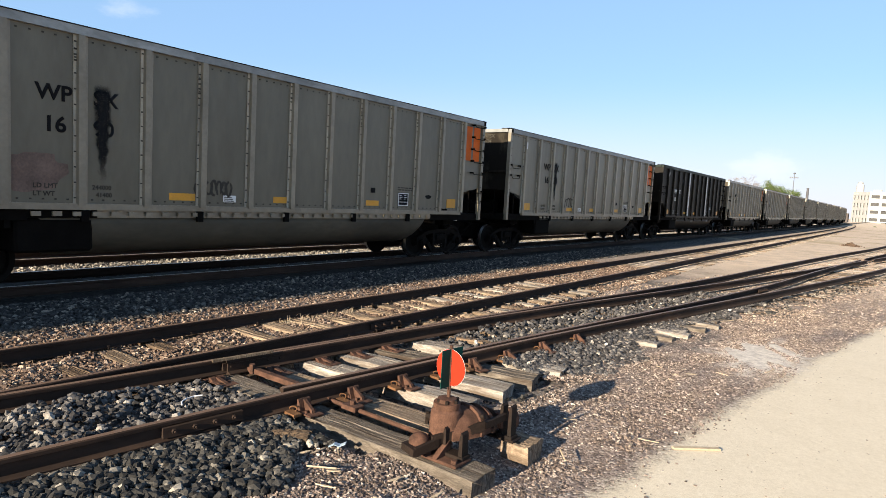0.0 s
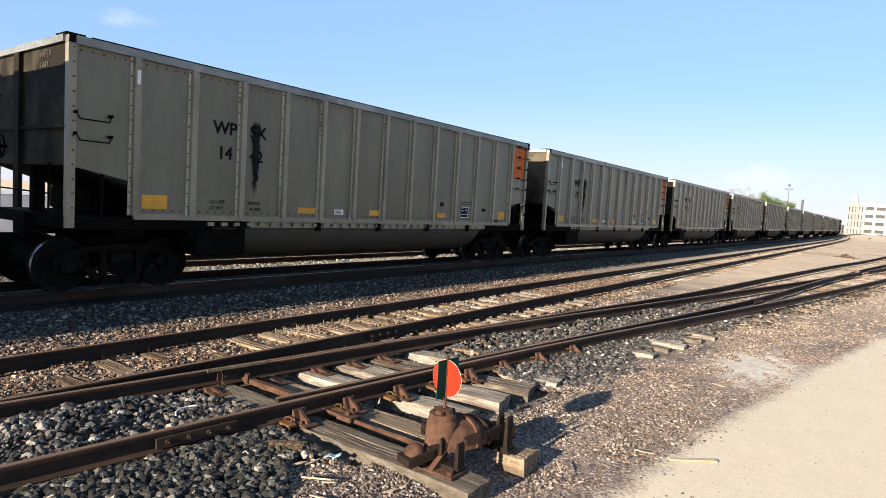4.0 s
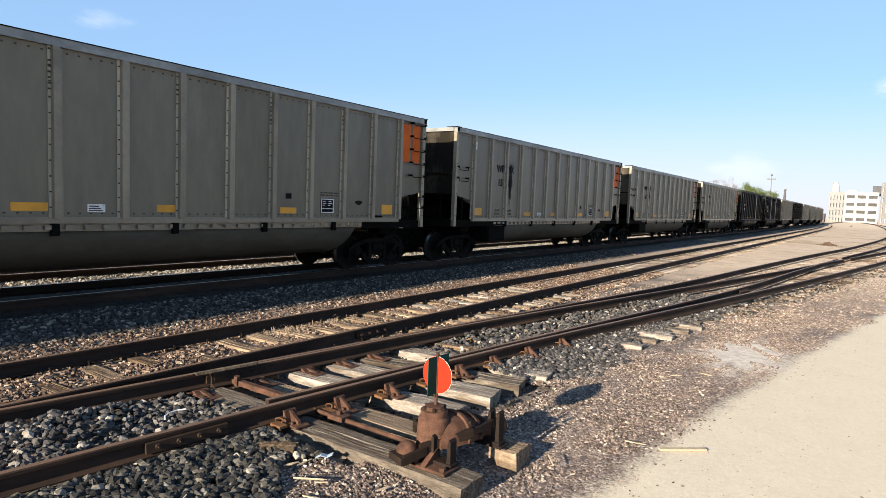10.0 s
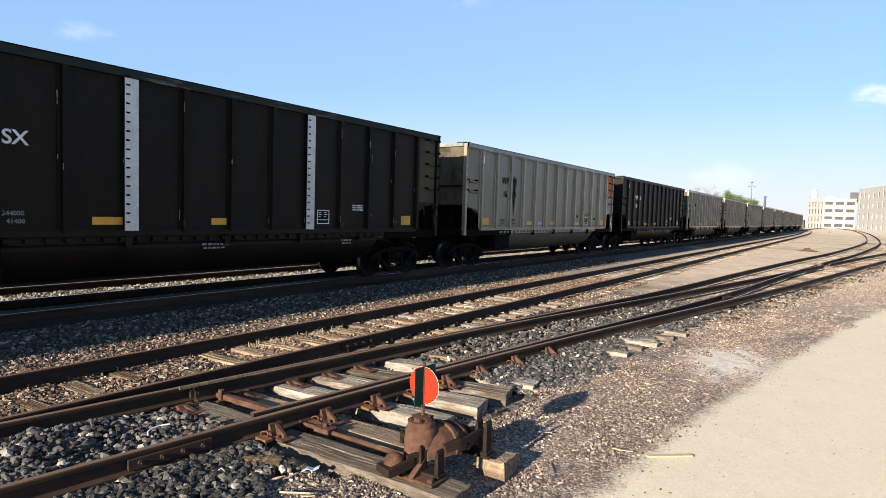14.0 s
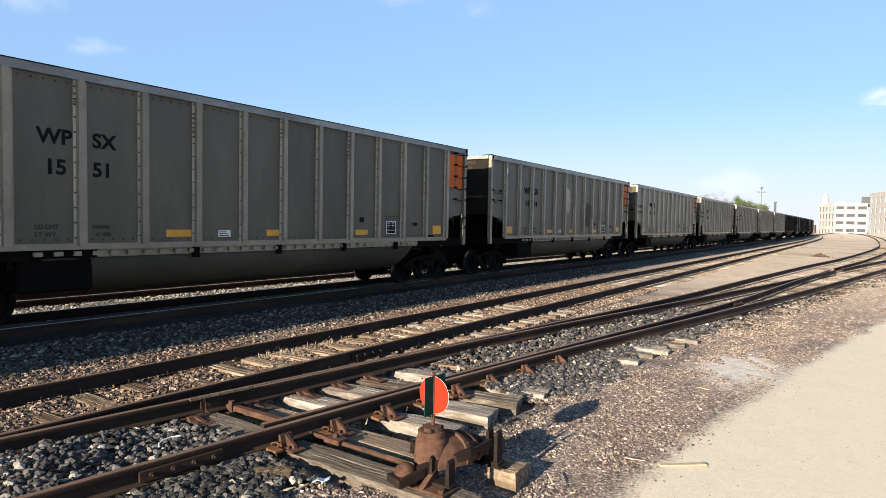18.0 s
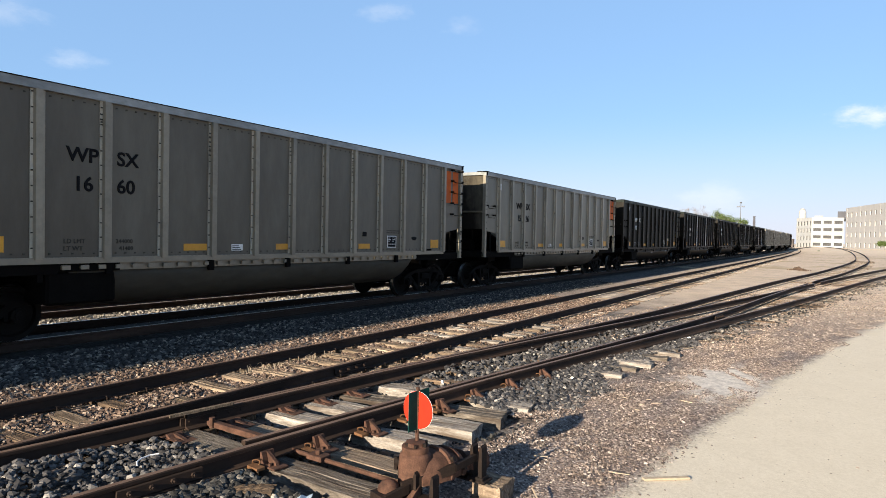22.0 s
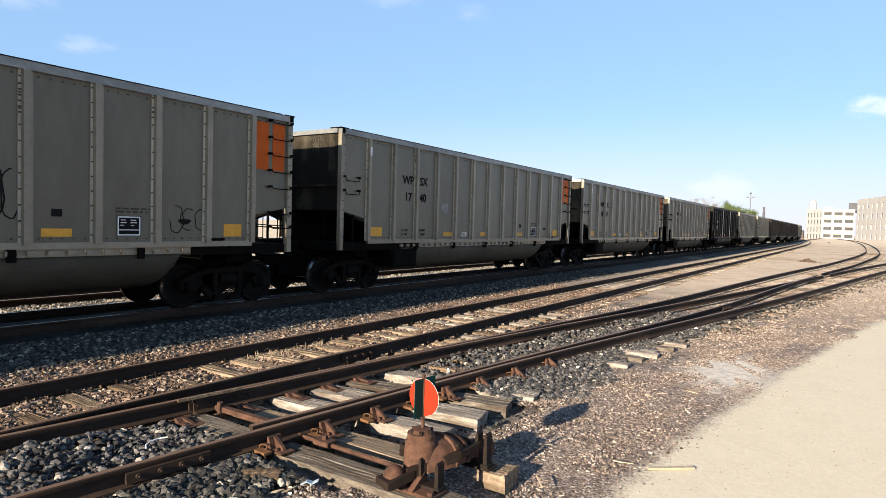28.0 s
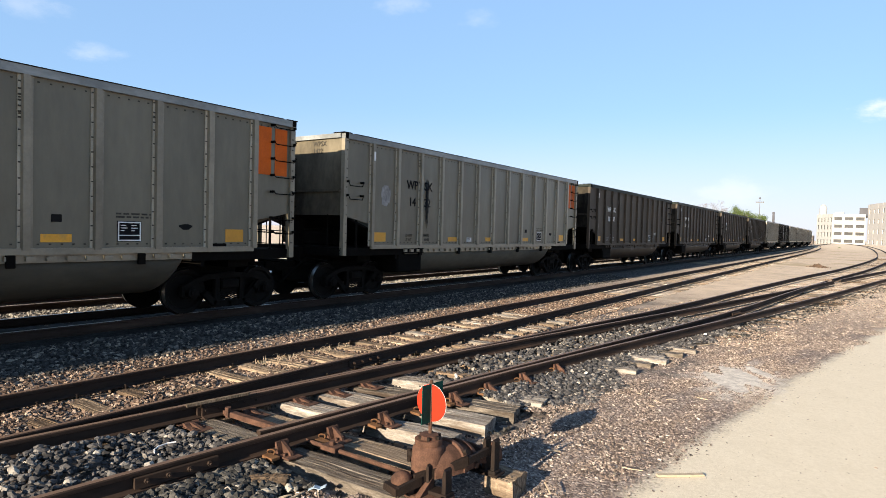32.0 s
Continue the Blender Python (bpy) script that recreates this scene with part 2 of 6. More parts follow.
OLIVE = mat("olive_brown_paint", (0.05, 0.042, 0.02), 0.6, 0, 0.25, 1.5, 0.05, 30, (0.02, 0.018, 0.012), 0.4, 0.2, spec=0.2)
RED_PAINT = mat("faded_red_paint", (0.22, 0.05, 0.035), 0.7, 0, 0.3, 5, 0)
PALE_PAINT = mat("faded_white_paint", (0.23, 0.222, 0.212), 0.75, 0, 0.45, 6, 0)
PALE_BLUE = mat("faded_blue_paint", (0.155, 0.185, 0.185), 0.7, 0, 0.4, 7, 0)
BROWN_PATCH = mat("brown_patch_paint", (0.13, 0.085, 0.065), 0.7, 0, 0.35, 3, 0)
RED = mat("red_orange_enamel", (0.47, 0.022, 0.006), 0.5, 0, 0.1, 8, 0.02, 30, spec=0.3)


# ---- mesh helpers ----
def box(bm, x0, x1, y0, y1, z0, z1, bevel=0.0):
    v = [bm.verts.new((x, y, z)) for z in (z0, z1) for y in (y0, y1) for x in (x0, x1)]
    fs = [bm.faces.new([v[i] for i in q]) for q in ((0, 2, 3, 1), (4, 5, 7, 6), (0, 1, 5, 4), (1, 3, 7, 5), (3, 2, 6, 7), (2, 0, 4, 6))]
    if bevel:
        bmesh.ops.bevel(bm, geom=list({e for f in fs for e in f.edges}), offset=bevel, segments=1, affect="EDGES")
    return v


def prism(bm, outline, axis, a, b):
    """An outline of 2D points, drawn out along the axis from a to b."""
    def at(p, h):
        return {"x": (h, p[0], p[1]), "y": (p[0], h, p[1]), "z": (p[0], p[1], h)}[axis]
    n = len(outline)
    lo = [bm.verts.new(at(p, a)) for p in outline]
    hi = [bm.verts.new(at(p, b)) for p in outline]
    bm.faces.new(lo)
    bm.faces.new(hi)
    for i in range(n):
        bm.faces.new((lo[i], lo[(i + 1) % n], hi[(i + 1) % n], hi[i]))


def rod(bm, p, q, r, sides=6):
    p, q = Vector(p), Vector(q)
    d = (q - p).normalized()
    u = d.cross(Vector((0, 0, 1)) if abs(d.z) < 0.9 else Vector((1, 0, 0))).normalized()
    w = d.cross(u)
    ring = [[bm.verts.new(c + r * (math.cos(k * math.tau / sides) * u + math.sin(k * math.tau / sides) * w)) for k in range(sides)] for c in (p, q)]
    for k in range(sides):
        bm.faces.new((ring[0][k], ring[0][(k + 1) % sides], ring[1][(k + 1) % sides], ring[1][k]))
    bm.faces.new(ring[0])
    bm.faces.new(ring[1])


def mesh_of(name, bm, *materials):
    bmesh.ops.recalc_face_normals(bm, faces=bm.faces[:])
    me = bpy.data.meshes.new(name)
    bm.to_mesh(me)
    bm.free()
    for m in materials:
        me.materials.append(m)
    return me


def made(fn, *args, **kw):
    bm = bmesh.new()
    fn(bm, *args, **kw)
    return bm


def part(name, bm, material, parent, label=""):
    """One mesh object under a thing or a part; bm may be a bmesh or a mesh made before."""
    me = bm if isinstance(bm, bpy.types.Mesh) else mesh_of(name, bm, material)
    ob = new(name, me)
    ob.parent = parent
    return tagged(ob, label)


def soup(name, verts, faces, *materials):
    me = bpy.data.meshes.new(name)
    me.from_pydata(verts, [], faces)
    for m in materials:
        me.materials.append(m)
    return me


TEXTS = {}


def text_meshes(wanted):
    """Lettering as flat meshes in the y-z plane, read from +x, their lower left at the origin; wanted: (words, size, material)."""
    rows = []
    for words, size, material in wanted:
        if (words, size, material.name) in TEXTS:
            continue
        cu = bpy.data.curves.new("lettering", "FONT")
        cu.body, cu.size, cu.bevel_depth, cu.bevel_resolution = words, size, 0.009 * size / 0.34, 0
        cu.resolution_u = 4 if size > 0.2 else 2
        ob = bpy.data.objects.new("lettering", cu)
        scene.collection.objects.link(ob)
        TEXTS[words, size, material.name] = None
        rows.append((ob, words, size, material))
    graph = bpy.context.evaluated_depsgraph_get()
    for ob, words, size, material in rows:
        me = bpy.data.meshes.new_from_object(ob.evaluated_get(graph))
        me.transform(Matrix(((0, 0, 1, 0), (1, 0, 0, 0), (0, 1, 0, 0), (0, 0, 0, 1))))
        me.materials.append(material)
        TEXTS[words, size, material.name] = me
    for ob, *_ in rows:
        bpy.data.objects.remove(ob)


# ---- the ground ----
def road_edge(y):
    """The dirt road's edge: a shallow curve beside the tracks."""
    w = np.clip(y, 0.0, 22.0)
    return -2.146 + 0.0814 * w + 0.00316 * w * w + 0.22 * np.maximum(y - 22.0, 0) + 0.08 * np.minimum(y, 0)


def ground_z(x):
    return float(np.interp(x, (-2500, -34, -26, -19, -14.6, -13.5, -10.5, -10.0, -8.9, -8.5, -6.0, -3.2, -1.8, 0.0, 2500),
                           (-2.6, -2.4, -1.5, -0.1, 0.0, 0.15, 0.15, 0.12, -0.02, -0.05, -0.06, -0.07, -0.09, -0.1, -0.1)))


def hollow(x, y):
    """How far the ground is dug out round the ends of the stand's timbers."""
    return -0.09 * math.exp(-(((x + 2.3) / 0.6) ** 2 + ((y - 4.6) / 1.15) ** 2) ** 2)


def ground_material():
    m = bpy.data.materials.new("ground_gravel")
    m.use_nodes = True
    nt, ns = m.node_tree, m.node_tree.nodes
    b = ns["Principled BSDF"]
    b.inputs["Roughness"].default_value, b.inputs["Specular IOR Level"].default_value = 0.92, 0.2
    tc = ns.new("ShaderNodeTexCoord")
    P = tc.outputs["Object"]
    sep = ns.new("ShaderNodeSeparateXYZ")
    nt.links.new(P, sep.inputs[0])

    def val(op, a, c=0.0, d=0.0, clamp=False):
        n = ns.new("ShaderNodeMath")
        n.operation, n.use_clamp = op, clamp
        for s, v in zip(n.inputs, (a, c, d)):
            if isinstance(v, (int, float)):
                s.default_value = v
            else:
                nt.links.new(v, s)
        return n.outputs[0]

    def noise_tex(sc, detail=4, rough=0.6):
        n = ns.new("ShaderNodeTexNoise")
        n.inputs["Scale"].default_value, n.inputs["Detail"].default_value, n.inputs["Roughness"].default_value = sc, detail, rough
        nt.links.new(P, n.inputs["Vector"])
        return n.outputs["Fac"]

    def cells(sc, feature="F1"):
        n = ns.new("ShaderNodeTexVoronoi")
        n.inputs["Scale"].default_value, n.feature = sc, feature
        nt.links.new(P, n.inputs["Vector"])
        return n

    def ramp(src, *stops):
        r = ns.new("ShaderNodeValToRGB")
        while len(r.color_ramp.elements) < len(stops):
            r.color_ramp.elements.new(0.5)
        for e, (p, c) in zip(r.color_ramp.elements, stops):
            e.position, e.color = p, (*c, 1)
        nt.links.new(src, r.inputs[0])
        return r.outputs[0]

    def mix(f, a, c, mode="MIX"):
        x = ns.new("ShaderNodeMix")
        x.data_type, x.blend_type = "RGBA", mode
        for s, v in ((x.inputs[0], f), (x.inputs[6], a), (x.inputs[7], c)):
            if isinstance(v, (float, int, tuple)):
                s.default_value = v
            else:
                nt.links.new(v, s)
        return x.outputs[2]

    def step(v, a, c):
        n = ns.new("ShaderNodeMapRange")
        n.interpolation_type = "SMOOTHSTEP"
        n.inputs[1].default_value, n.inputs[2].default_value = a, c
        nt.links.new(v, n.inputs[0])
        return n.outputs[0]
    wob = val("MULTIPLY_ADD", noise_tex(0.8, 6), 1.3, -0.65)
    wob2 = val("MULTIPLY_ADD", noise_tex(3.5, 5), 0.5, -0.25)
    x = val("ADD", val("ADD", sep.outputs[0], wob2), val("MULTIPLY", wob, 0.3))
    big, small = cells(17.0), cells(42.0)
    tone_big = ns.new("ShaderNodeSeparateColor")
    nt.links.new(big.outputs["Color"], tone_big.inputs[0])
    tone_small = ns.new("ShaderNodeSeparateColor")
    nt.links.new(small.outputs["Color"], tone_small.inputs[0])
    dark = ramp(tone_big.outputs[0], (0, (0.02, 0.0195, 0.019)), (0.6, (0.075, 0.07, 0.067)), (1, (0.19, 0.172, 0.155)))
    pink = ramp(tone_small.outputs[0], (0, (0.086, 0.066, 0.057)), (0.45, (0.195, 0.149, 0.128)), (0.8, (0.286, 0.227, 0.192)), (1, (0.5, 0.427, 0.364)))
    pale = ramp(tone_small.outputs[1], (0, (0.36, 0.265, 0.19)), (0.5, (0.62, 0.48, 0.35)), (1, (0.76, 0.62, 0.47)))
    dirt = ramp(noise_tex(2.2, 9, 0.7), (0.25, (0.58, 0.495, 0.37)), (0.55, (0.69, 0.6, 0.46)), (0.8, (0.76, 0.67, 0.52)))
    dirt = mix(val("MULTIPLY", step(noise_tex(45, 3), 0.64, 0.74), 0.35), dirt, (0.36, 0.3, 0.22, 1))
    dirt = mix(0.5, dirt, ramp(noise_tex(110, 3, 0.75), (0.34, (0.4, 0.33, 0.24)), (0.5, (0.69, 0.6, 0.465)), (0.66, (0.88, 0.81, 0.68))))
    dirt = mix(0.35, dirt, ramp(noise_tex(26, 4, 0.7), (0.35, (0.54, 0.46, 0.34)), (0.55, (0.7, 0.61, 0.47)), (0.7, (0.8, 0.72, 0.58))))
    far = ramp(noise_tex(0.3, 9, 0.75), (0.3, (0.46, 0.345, 0.245)), (0.42, (0.7, 0.555, 0.41)), (0.55, (0.74, 0.6, 0.45)), (0.66, (0.48, 0.38, 0.24)), (0.8, (0.34, 0.255, 0.175)))
    # main line ballast, siding gravel, yard ballast, fine gravel, dirt road
    col = mix(step(x, -9.5, -9.2), dark, mix(val("MULTIPLY_ADD", step(sep.outputs[1], 18, 45), 0.5, 0.12), pink, pale))
    col = mix(step(x, -6.3, -5.9), col, mix(step(noise_tex(0.9, 4), 0.42, 0.58), dark, pink))
    edge = val("SUBTRACT", sep.outputs[0], val("MULTIPLY_ADD", sep.outputs[1], 0.126, -5.11))
    e2 = val("ADD", edge, val("ADD", wob, wob2))
    col = mix(step(e2, 1.0, 1.7), col, pink)
    # well beyond the switch the yard is sandy
    sandy = step(val("ADD", sep.outputs[1], val("MULTIPLY", wob, 9)), 14, 30)
    yard = val("MULTIPLY", sandy, step(x, -6.4, -6.0))
    rough_ground = mix(step(noise_tex(1.2, 6), 0.4, 0.6), pale, far)
    rough_ground = mix(val("MULTIPLY", step(noise_tex(0.55, 7, 0.7), 0.5, 0.62), 0.45), rough_ground, pink)
    rough_ground = mix(0.4, rough_ground, (0.68, 0.525, 0.39, 1))
    col = mix(val("MULTIPLY", yard, 0.9), col, rough_ground)
    w = val("MINIMUM", val("MAXIMUM", sep.outputs[1], 0.0), 22.0)
    edge_x = val("MULTIPLY_ADD", val("MULTIPLY_ADD", w, 0.00316, 0.0814), w, -2.146)
    edge_x = val("MULTIPLY_ADD", val("MAXIMUM", val("SUBTRACT", sep.outputs[1], 22.0), 0.0), 0.22, edge_x)
    edge_x = val("MULTIPLY_ADD", val("MINIMUM", sep.outputs[1], 0.0), 0.08, edge_x)
    re = val("SUBTRACT", sep.outputs[0], edge_x)
    re = val("ADD", re, val("ADD", val("MULTIPLY", wob, 0.3), val("MULTIPLY", wob2, 0.5)))
    road = val("MULTIPLY", step(val("ADD", re, val("MULTIPLY_ADD", noise_tex(24, 4, 0.7), 0.5, -0.25)), -0.16, 0.16), val("SUBTRACT", 1.0, step(sep.outputs[1], 60, 110)))
    col = mix(road, col, dirt)
    # spilled lime beside the track
    dx, dy = val("MULTIPLY", val("ADD", sep.outputs[0], 1.55), 1.55), val("MULTIPLY", val("ADD", sep.outputs[1], -10.95), 0.72)
    dist = val("SQRT", val("ADD", val("MULTIPLY", dx, dx), val("MULTIPLY", dy, dy)))
    spill = val("SUBTRACT", 1.0, step(val("ADD", dist, val("MULTIPLY", val("ADD", wob, val("MULTIPLY", wob2, 3)), 1.1)), 0.6, 1.35))
    col = mix(val("MULTIPLY", spill, val("MULTIPLY_ADD", step(noise_tex(9, 5, 0.7), 0.4, 0.6), 0.35, 0.55)), col, mix(0.3, (0.84, 0.79, 0.71, 1), pale))
    behind = val("SUBTRACT", 1.0, step(x, -14.3, -13.7))
    col = mix(behind, col, mix(0.5, pink, dark))
    weedy = val("MULTIPLY", step(noise_tex(0.11, 7, 0.7), 0.5, 0.6), step(sep.outputs[1], 26, 60))
    col = mix(val("MULTIPLY", weedy, 0.7), col, mix(step(noise_tex(1.5, 6, 0.7), 0.4, 0.62), (0.44, 0.34, 0.2, 1), (0.3, 0.23, 0.14, 1)))
    far_off = val("MAXIMUM", step(sep.outputs[1], 120, 220), step(val("MULTIPLY", sep.outputs[0], -1), 19, 24))
    col = mix(far_off, col, far)
    # shade under the train, painted as a near-black strip along the main line
    train_shade = val("MULTIPLY", step(x, -13.4, -13.1), val("SUBTRACT", 1.0, step(x, -10.95, -10.6)))
    col = mix(val("MULTIPLY", train_shade, 0.85), col, (0.012, 0.011, 0.01, 1))
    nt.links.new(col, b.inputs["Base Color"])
    hgt = mix(road, mix(step(e2, 0.8, 1.4), big.outputs["Distance"], small.outputs["Distance"]), val("MULTIPLY", noise_tex(30, 6, 0.7), 0.12))
    bn = ns.new("ShaderNodeBump")
    bn.invert = True
    bn.inputs["Strength"].default_value, bn.inputs["Distance"].default_value = 0.45, 0.02
    nt.links.new(hgt, bn.inputs["Height"])
    nt.links.new(bn.outputs[0], b.inputs["Normal"])
    return m


def build_ground():
    xs = sorted({-2500, -900, -300, -120, -60, -34, -30, -26, -22, -19, 0.5, 4, 10, 25, 60, 150, 400, 1200, 2500, *np.round(np.arange(-17, 0.01, 0.25), 2).tolist()})
    ys = [-2500, -700, -250, -80, -30, -12, -4] + np.round(np.arange(0, 30, 0.5), 2).tolist() + np.round(np.arange(30, 100, 5.0), 1).tolist() + [100, 130, 170, 220, 300, 450, 700, 1200, 2500]
    rng = np.random.default_rng(3)
    verts = []
    for y in ys:
        for x in xs:
            jitter = rng.uniform(-0.01, 0.01) if -17 < x < road_edge(y) - 0.3 and 0 <= y < 30 else 0
            dip = -0.08 if 3.7 < y < 7.1 and -6.0 + 0.126 * y - 0.5 < x < -4.0 + 0.126 * y else 0
            verts.append((x, y, ground_z(x) + jitter + dip + hollow(x, y)))
    n = len(xs)
    faces = [(j * n + i, j * n + i + 1, (j + 1) * n + i + 1, (j + 1) * n + i) for j in range(len(ys) - 1) for i in range(n - 1)]
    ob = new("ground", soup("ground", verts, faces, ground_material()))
    ob.data.shade_smooth()
    tagged(ob, "sunlit gravel and dirt rail yard ground", "ground", kind="structure")


build_ground()


# ---- tracks ----
def main_path(s):
    """Place and heading on the main line, s metres along it: straight, then a long bend to the left."""
    bend, start, most = 700.0, 165.0, 0.6
    if s <= start:
        return MX, s, 0.0
    a = min((s - start) / bend, most)
    x, y = MX - bend * (1 - math.cos(a)), start + bend * math.sin(a)
    rest = s - start - bend * most
    if rest > 0:
        x, y = x - rest * math.sin(a), y + rest * math.cos(a)
    return x, y, a


def main_line(offset):
    out = []
    for s in [-700, -200, -40] + list(range(0, 166, 15)) + list(range(175, 600, 12)) + [700, 900]:
        x, y, a = main_path(s)
        out.append((x + offset * math.cos(a), y + offset * math.sin(a)))
    return out


def smooth(points, y):
    """A smooth curve x(y) through a few places."""
    ys = [p[0] for p in points]
    i = max(1, min(len(points) - 2, int(np.searchsorted(ys, y)) - 1))
    i0, i1, i2, i3 = max(0, i - 1), i, i + 1, min(len(points) - 1, i + 2)
    if y < ys[1]:
        i0, i1, i2, i3 = 0, 0, 1, 2
    (y0, x0), (y1, x1), (y2, x2), (y3, x3) = points[i0], points[i1], points[i2], points[i3]
    t = (y - y1) / (y2 - y1)
    m1 = (x2 - x0) / (y2 - y0) * (y2 - y1)
    m2 = (x3 - x1) / (y3 - y1) * (y2 - y1) if y3 != y1 else x2 - x1
    h = t * t * t
    return (2 * h - 3 * t * t + 1) * x1 + (h - 2 * t * t + t) * m1 + (-2 * h + 3 * t * t) * x2 + (h - t * t) * m2


SIDING = [(-60, AX), (0, AX), (60, AX), (110, AX - 0.1), (150, AX - 0.6), (200, AX - 2.4), (260, AX - 6.5), (330, AX - 14), (420, AX - 28)]
TRACK_C = [(-8, -6.86), (0, -5.855), (8, -4.85), (18, -3.62), (27, -2.83), (39, -1.68), (50, -0.45), (64, 0.75), (80, 1.9), (100, 2.8), (140, 3.4), (200, 3.3), (300, 1.0), (420, -7)]
TRACK_D = [(-8, -6.86), (0, -5.855), (8, -4.85), (18, -3.1), (27, -1.6), (36.5, -0.15), (50, 2.0), (60, 3.7), (80, 7.4), (120, 15.5)]


def line_xy(points, offset, y0, y1, step):
    out, y = [], y0
    while y < y1 + 1e-6:
        x = smooth(points, y)
        d = (smooth(points, y + 0.1) - smooth(points, y - 0.1)) / 0.2
        k = 1 / math.sqrt(1 + d * d)
        out.append((x + offset * k, y - offset * d * k))
        y += step if y < 60 else step * 3
    return out


RAIL_PROFILE = [(-0.068, 0), (0.068, 0), (0.068, 0.012), (0.012, 0.03), (0.009, 0.118), (0.034, 0.13), (0.036, 0.158), (0.028, 0.168), (-0.028, 0.168), (-0.036, 0.158), (-0.034, 0.13), (-0.009, 0.118), (-0.012, 0.03), (-0.068, 0.012)]


def rail_mesh(xy, head, top):
    """A rail swept along places in plan, its head at that height."""
    verts, faces, n = [], [], len(RAIL_PROFILE)
    top_faces = []
    for i, (x, y) in enumerate(xy):
        a, b = xy[max(0, i - 1)], xy[min(len(xy) - 1, i + 1)]
        d = Vector((b[0] - a[0], b[1] - a[1])).normalized()
        for u, w in RAIL_PROFILE:
            verts.append((x + u * d.y, y - u * d.x, head - 0.168 + w))
        if i:
            for k in range(n):
                q = (k + 1) % n
                faces.append(((i - 1) * n + k, (i - 1) * n + q, i * n + q, i * n + k))
                if k == 7:
                    top_faces.append(len(faces) - 1)
    faces += [tuple(range(n)), tuple(range(len(verts) - n, len(verts)))]
    me = soup("rail", verts, faces, RAIL_SIDE, top)
    for k in top_faces:
        me.polygons[k].material_index = 1
    return me


def track_thing(name, label):
    return tagged(new(name), label, "railway track", kind="structure")


main_track = track_thing("main_track", "main line railway track in dark ballast, rails polished")
siding = track_thing("siding_track", "rusty siding track on weathered wooden ties")
yard = track_thing("turnout_track", "rusty turnout with wooden switch ties and two diverging tracks")
for off in (-0.7535, 0.7535):
    part("rail", rail_mesh(main_line(off), MZ, RAIL_SHINE), None, main_track)
for off in (-0.77, 0.77):
    part("rail", rail_mesh(line_xy(SIDING, off, -60, 420, 4), RZ, RAIL_TOP), None, siding)
G = 0.745
part("rail", rail_mesh(line_xy(TRACK_C, -G, -8, 420, 2), RZ, RAIL_TOP), None, yard)
part("rail", rail_mesh(line_xy(TRACK_D, G, -8, 120, 2), RZ, RAIL_TOP), None, yard)
part("rail", rail_mesh(line_xy(TRACK_C, G, 37.5, 420, 2), RZ, RAIL_TOP), None, yard)
part("rail", rail_mesh(line_xy(TRACK_D, -G, 37.5, 120, 2), RZ, RAIL_TOP), None, yard)
part("switch_point", rail_mesh(line_xy([(y, x + 0.1 * max(0, 1 - (y - 4) / 14)) for y, x in TRACK_D], -G + 0.0, 4.0, 36, 1), RZ - 0.004, RAIL_TOP), None, yard)
part("switch_point", rail_mesh(line_xy([(y, x - 0.2 * max(0, 1 - (y - 4) / 14)) for y, x in TRACK_C], G, 4.0, 36, 1), RZ - 0.004, RAIL_TOP), None, yard)


def tie_mesh(length, width, height, seed):
    """A squared timber, its top worn and split along the grain; its length along x, its top at z = 0."""
    rng = random.Random(seed)
    bm = bmesh.new()
    nx, w = 10, width / 2
    cracks = sorted(rng.sample([-0.66, -0.4, -0.12, 0.15, 0.42, 0.68], 3))
    spans = [(rng.randint(0, 4), rng.randint(5, 9)) for _ in cracks]
    deep = [rng.uniform(0.012, 0.03) for _ in cracks]
    tilt, rows = rng.uniform(-0.012, 0.012), []
    sag = [rng.uniform(-0.012, 0.004) for _ in range(nx)]
    for i in range(nx):
        x = -length / 2 + length * i / (nx - 1)
        end = i in (0, nx - 1)
        top = [(-w + rng.uniform(0, 0.012), -0.012 + sag[i] - (0.02 if rng.random() < 0.15 else 0)), (-w + 0.012, sag[i] - 0.002)]
        for c, (a, b), d in zip(cracks, spans, deep):
            y, open_here = c * w + rng.uniform(-0.006, 0.006), a <= i <= b
            gap = rng.uniform(0.004, 0.009) if open_here else 0.002
            top += [(y - gap, sag[i] + rng.uniform(-0.003, 0.003)), (y, sag[i] - (d if open_here else 0.001)), (y + gap, sag[i] + rng.uniform(-0.003, 0.003))]
        top += [(w - 0.012, sag[i] - 0.002), (w - rng.uniform(0, 0.012), -0.012 + sag[i] - (0.02 if rng.random() < 0.15 else 0))]
        ring = [(-w, -height)] + top + [(w, -height)]
        rows.append([bm.verts.new((x + (rng.uniform(-0.015, 0.015) if end else 0), y, z + tilt * y / w)) for y, z in ring])
    n = len(rows[0])
    for a, b in zip(rows, rows[1:]):
        for k in range(n):
            bm.faces.new((a[k], a[(k + 1) % n], b[(k + 1) % n], b[k]))
    bm.faces.new(rows[0])
    bm.faces.new(rows[-1])
    return bm


TIES = [mesh_of("tie", tie_mesh(2.6, 0.23, 0.17, k), TIE if k < 4 else TIE_GREY) for k in range(6)]
TIES_TAN = [mesh_of("tie", tie_mesh(2.6, 0.25, 0.17, 20 + k), TIE_TAN) for k in range(4)]
TIES_PALE = [mesh_of("tie", tie_mesh(2.6, 0.23, 0.17, 10 + k), TIE_PALE) for k in range(3)]


# ---- coal cars ----
HW, HL, SILL, TOP, BAY = 1.6, 7.3, 1.36, 4.115, 14.6 / 14
OPEN_IN, OPEN_OUT = 1.92, 2.12


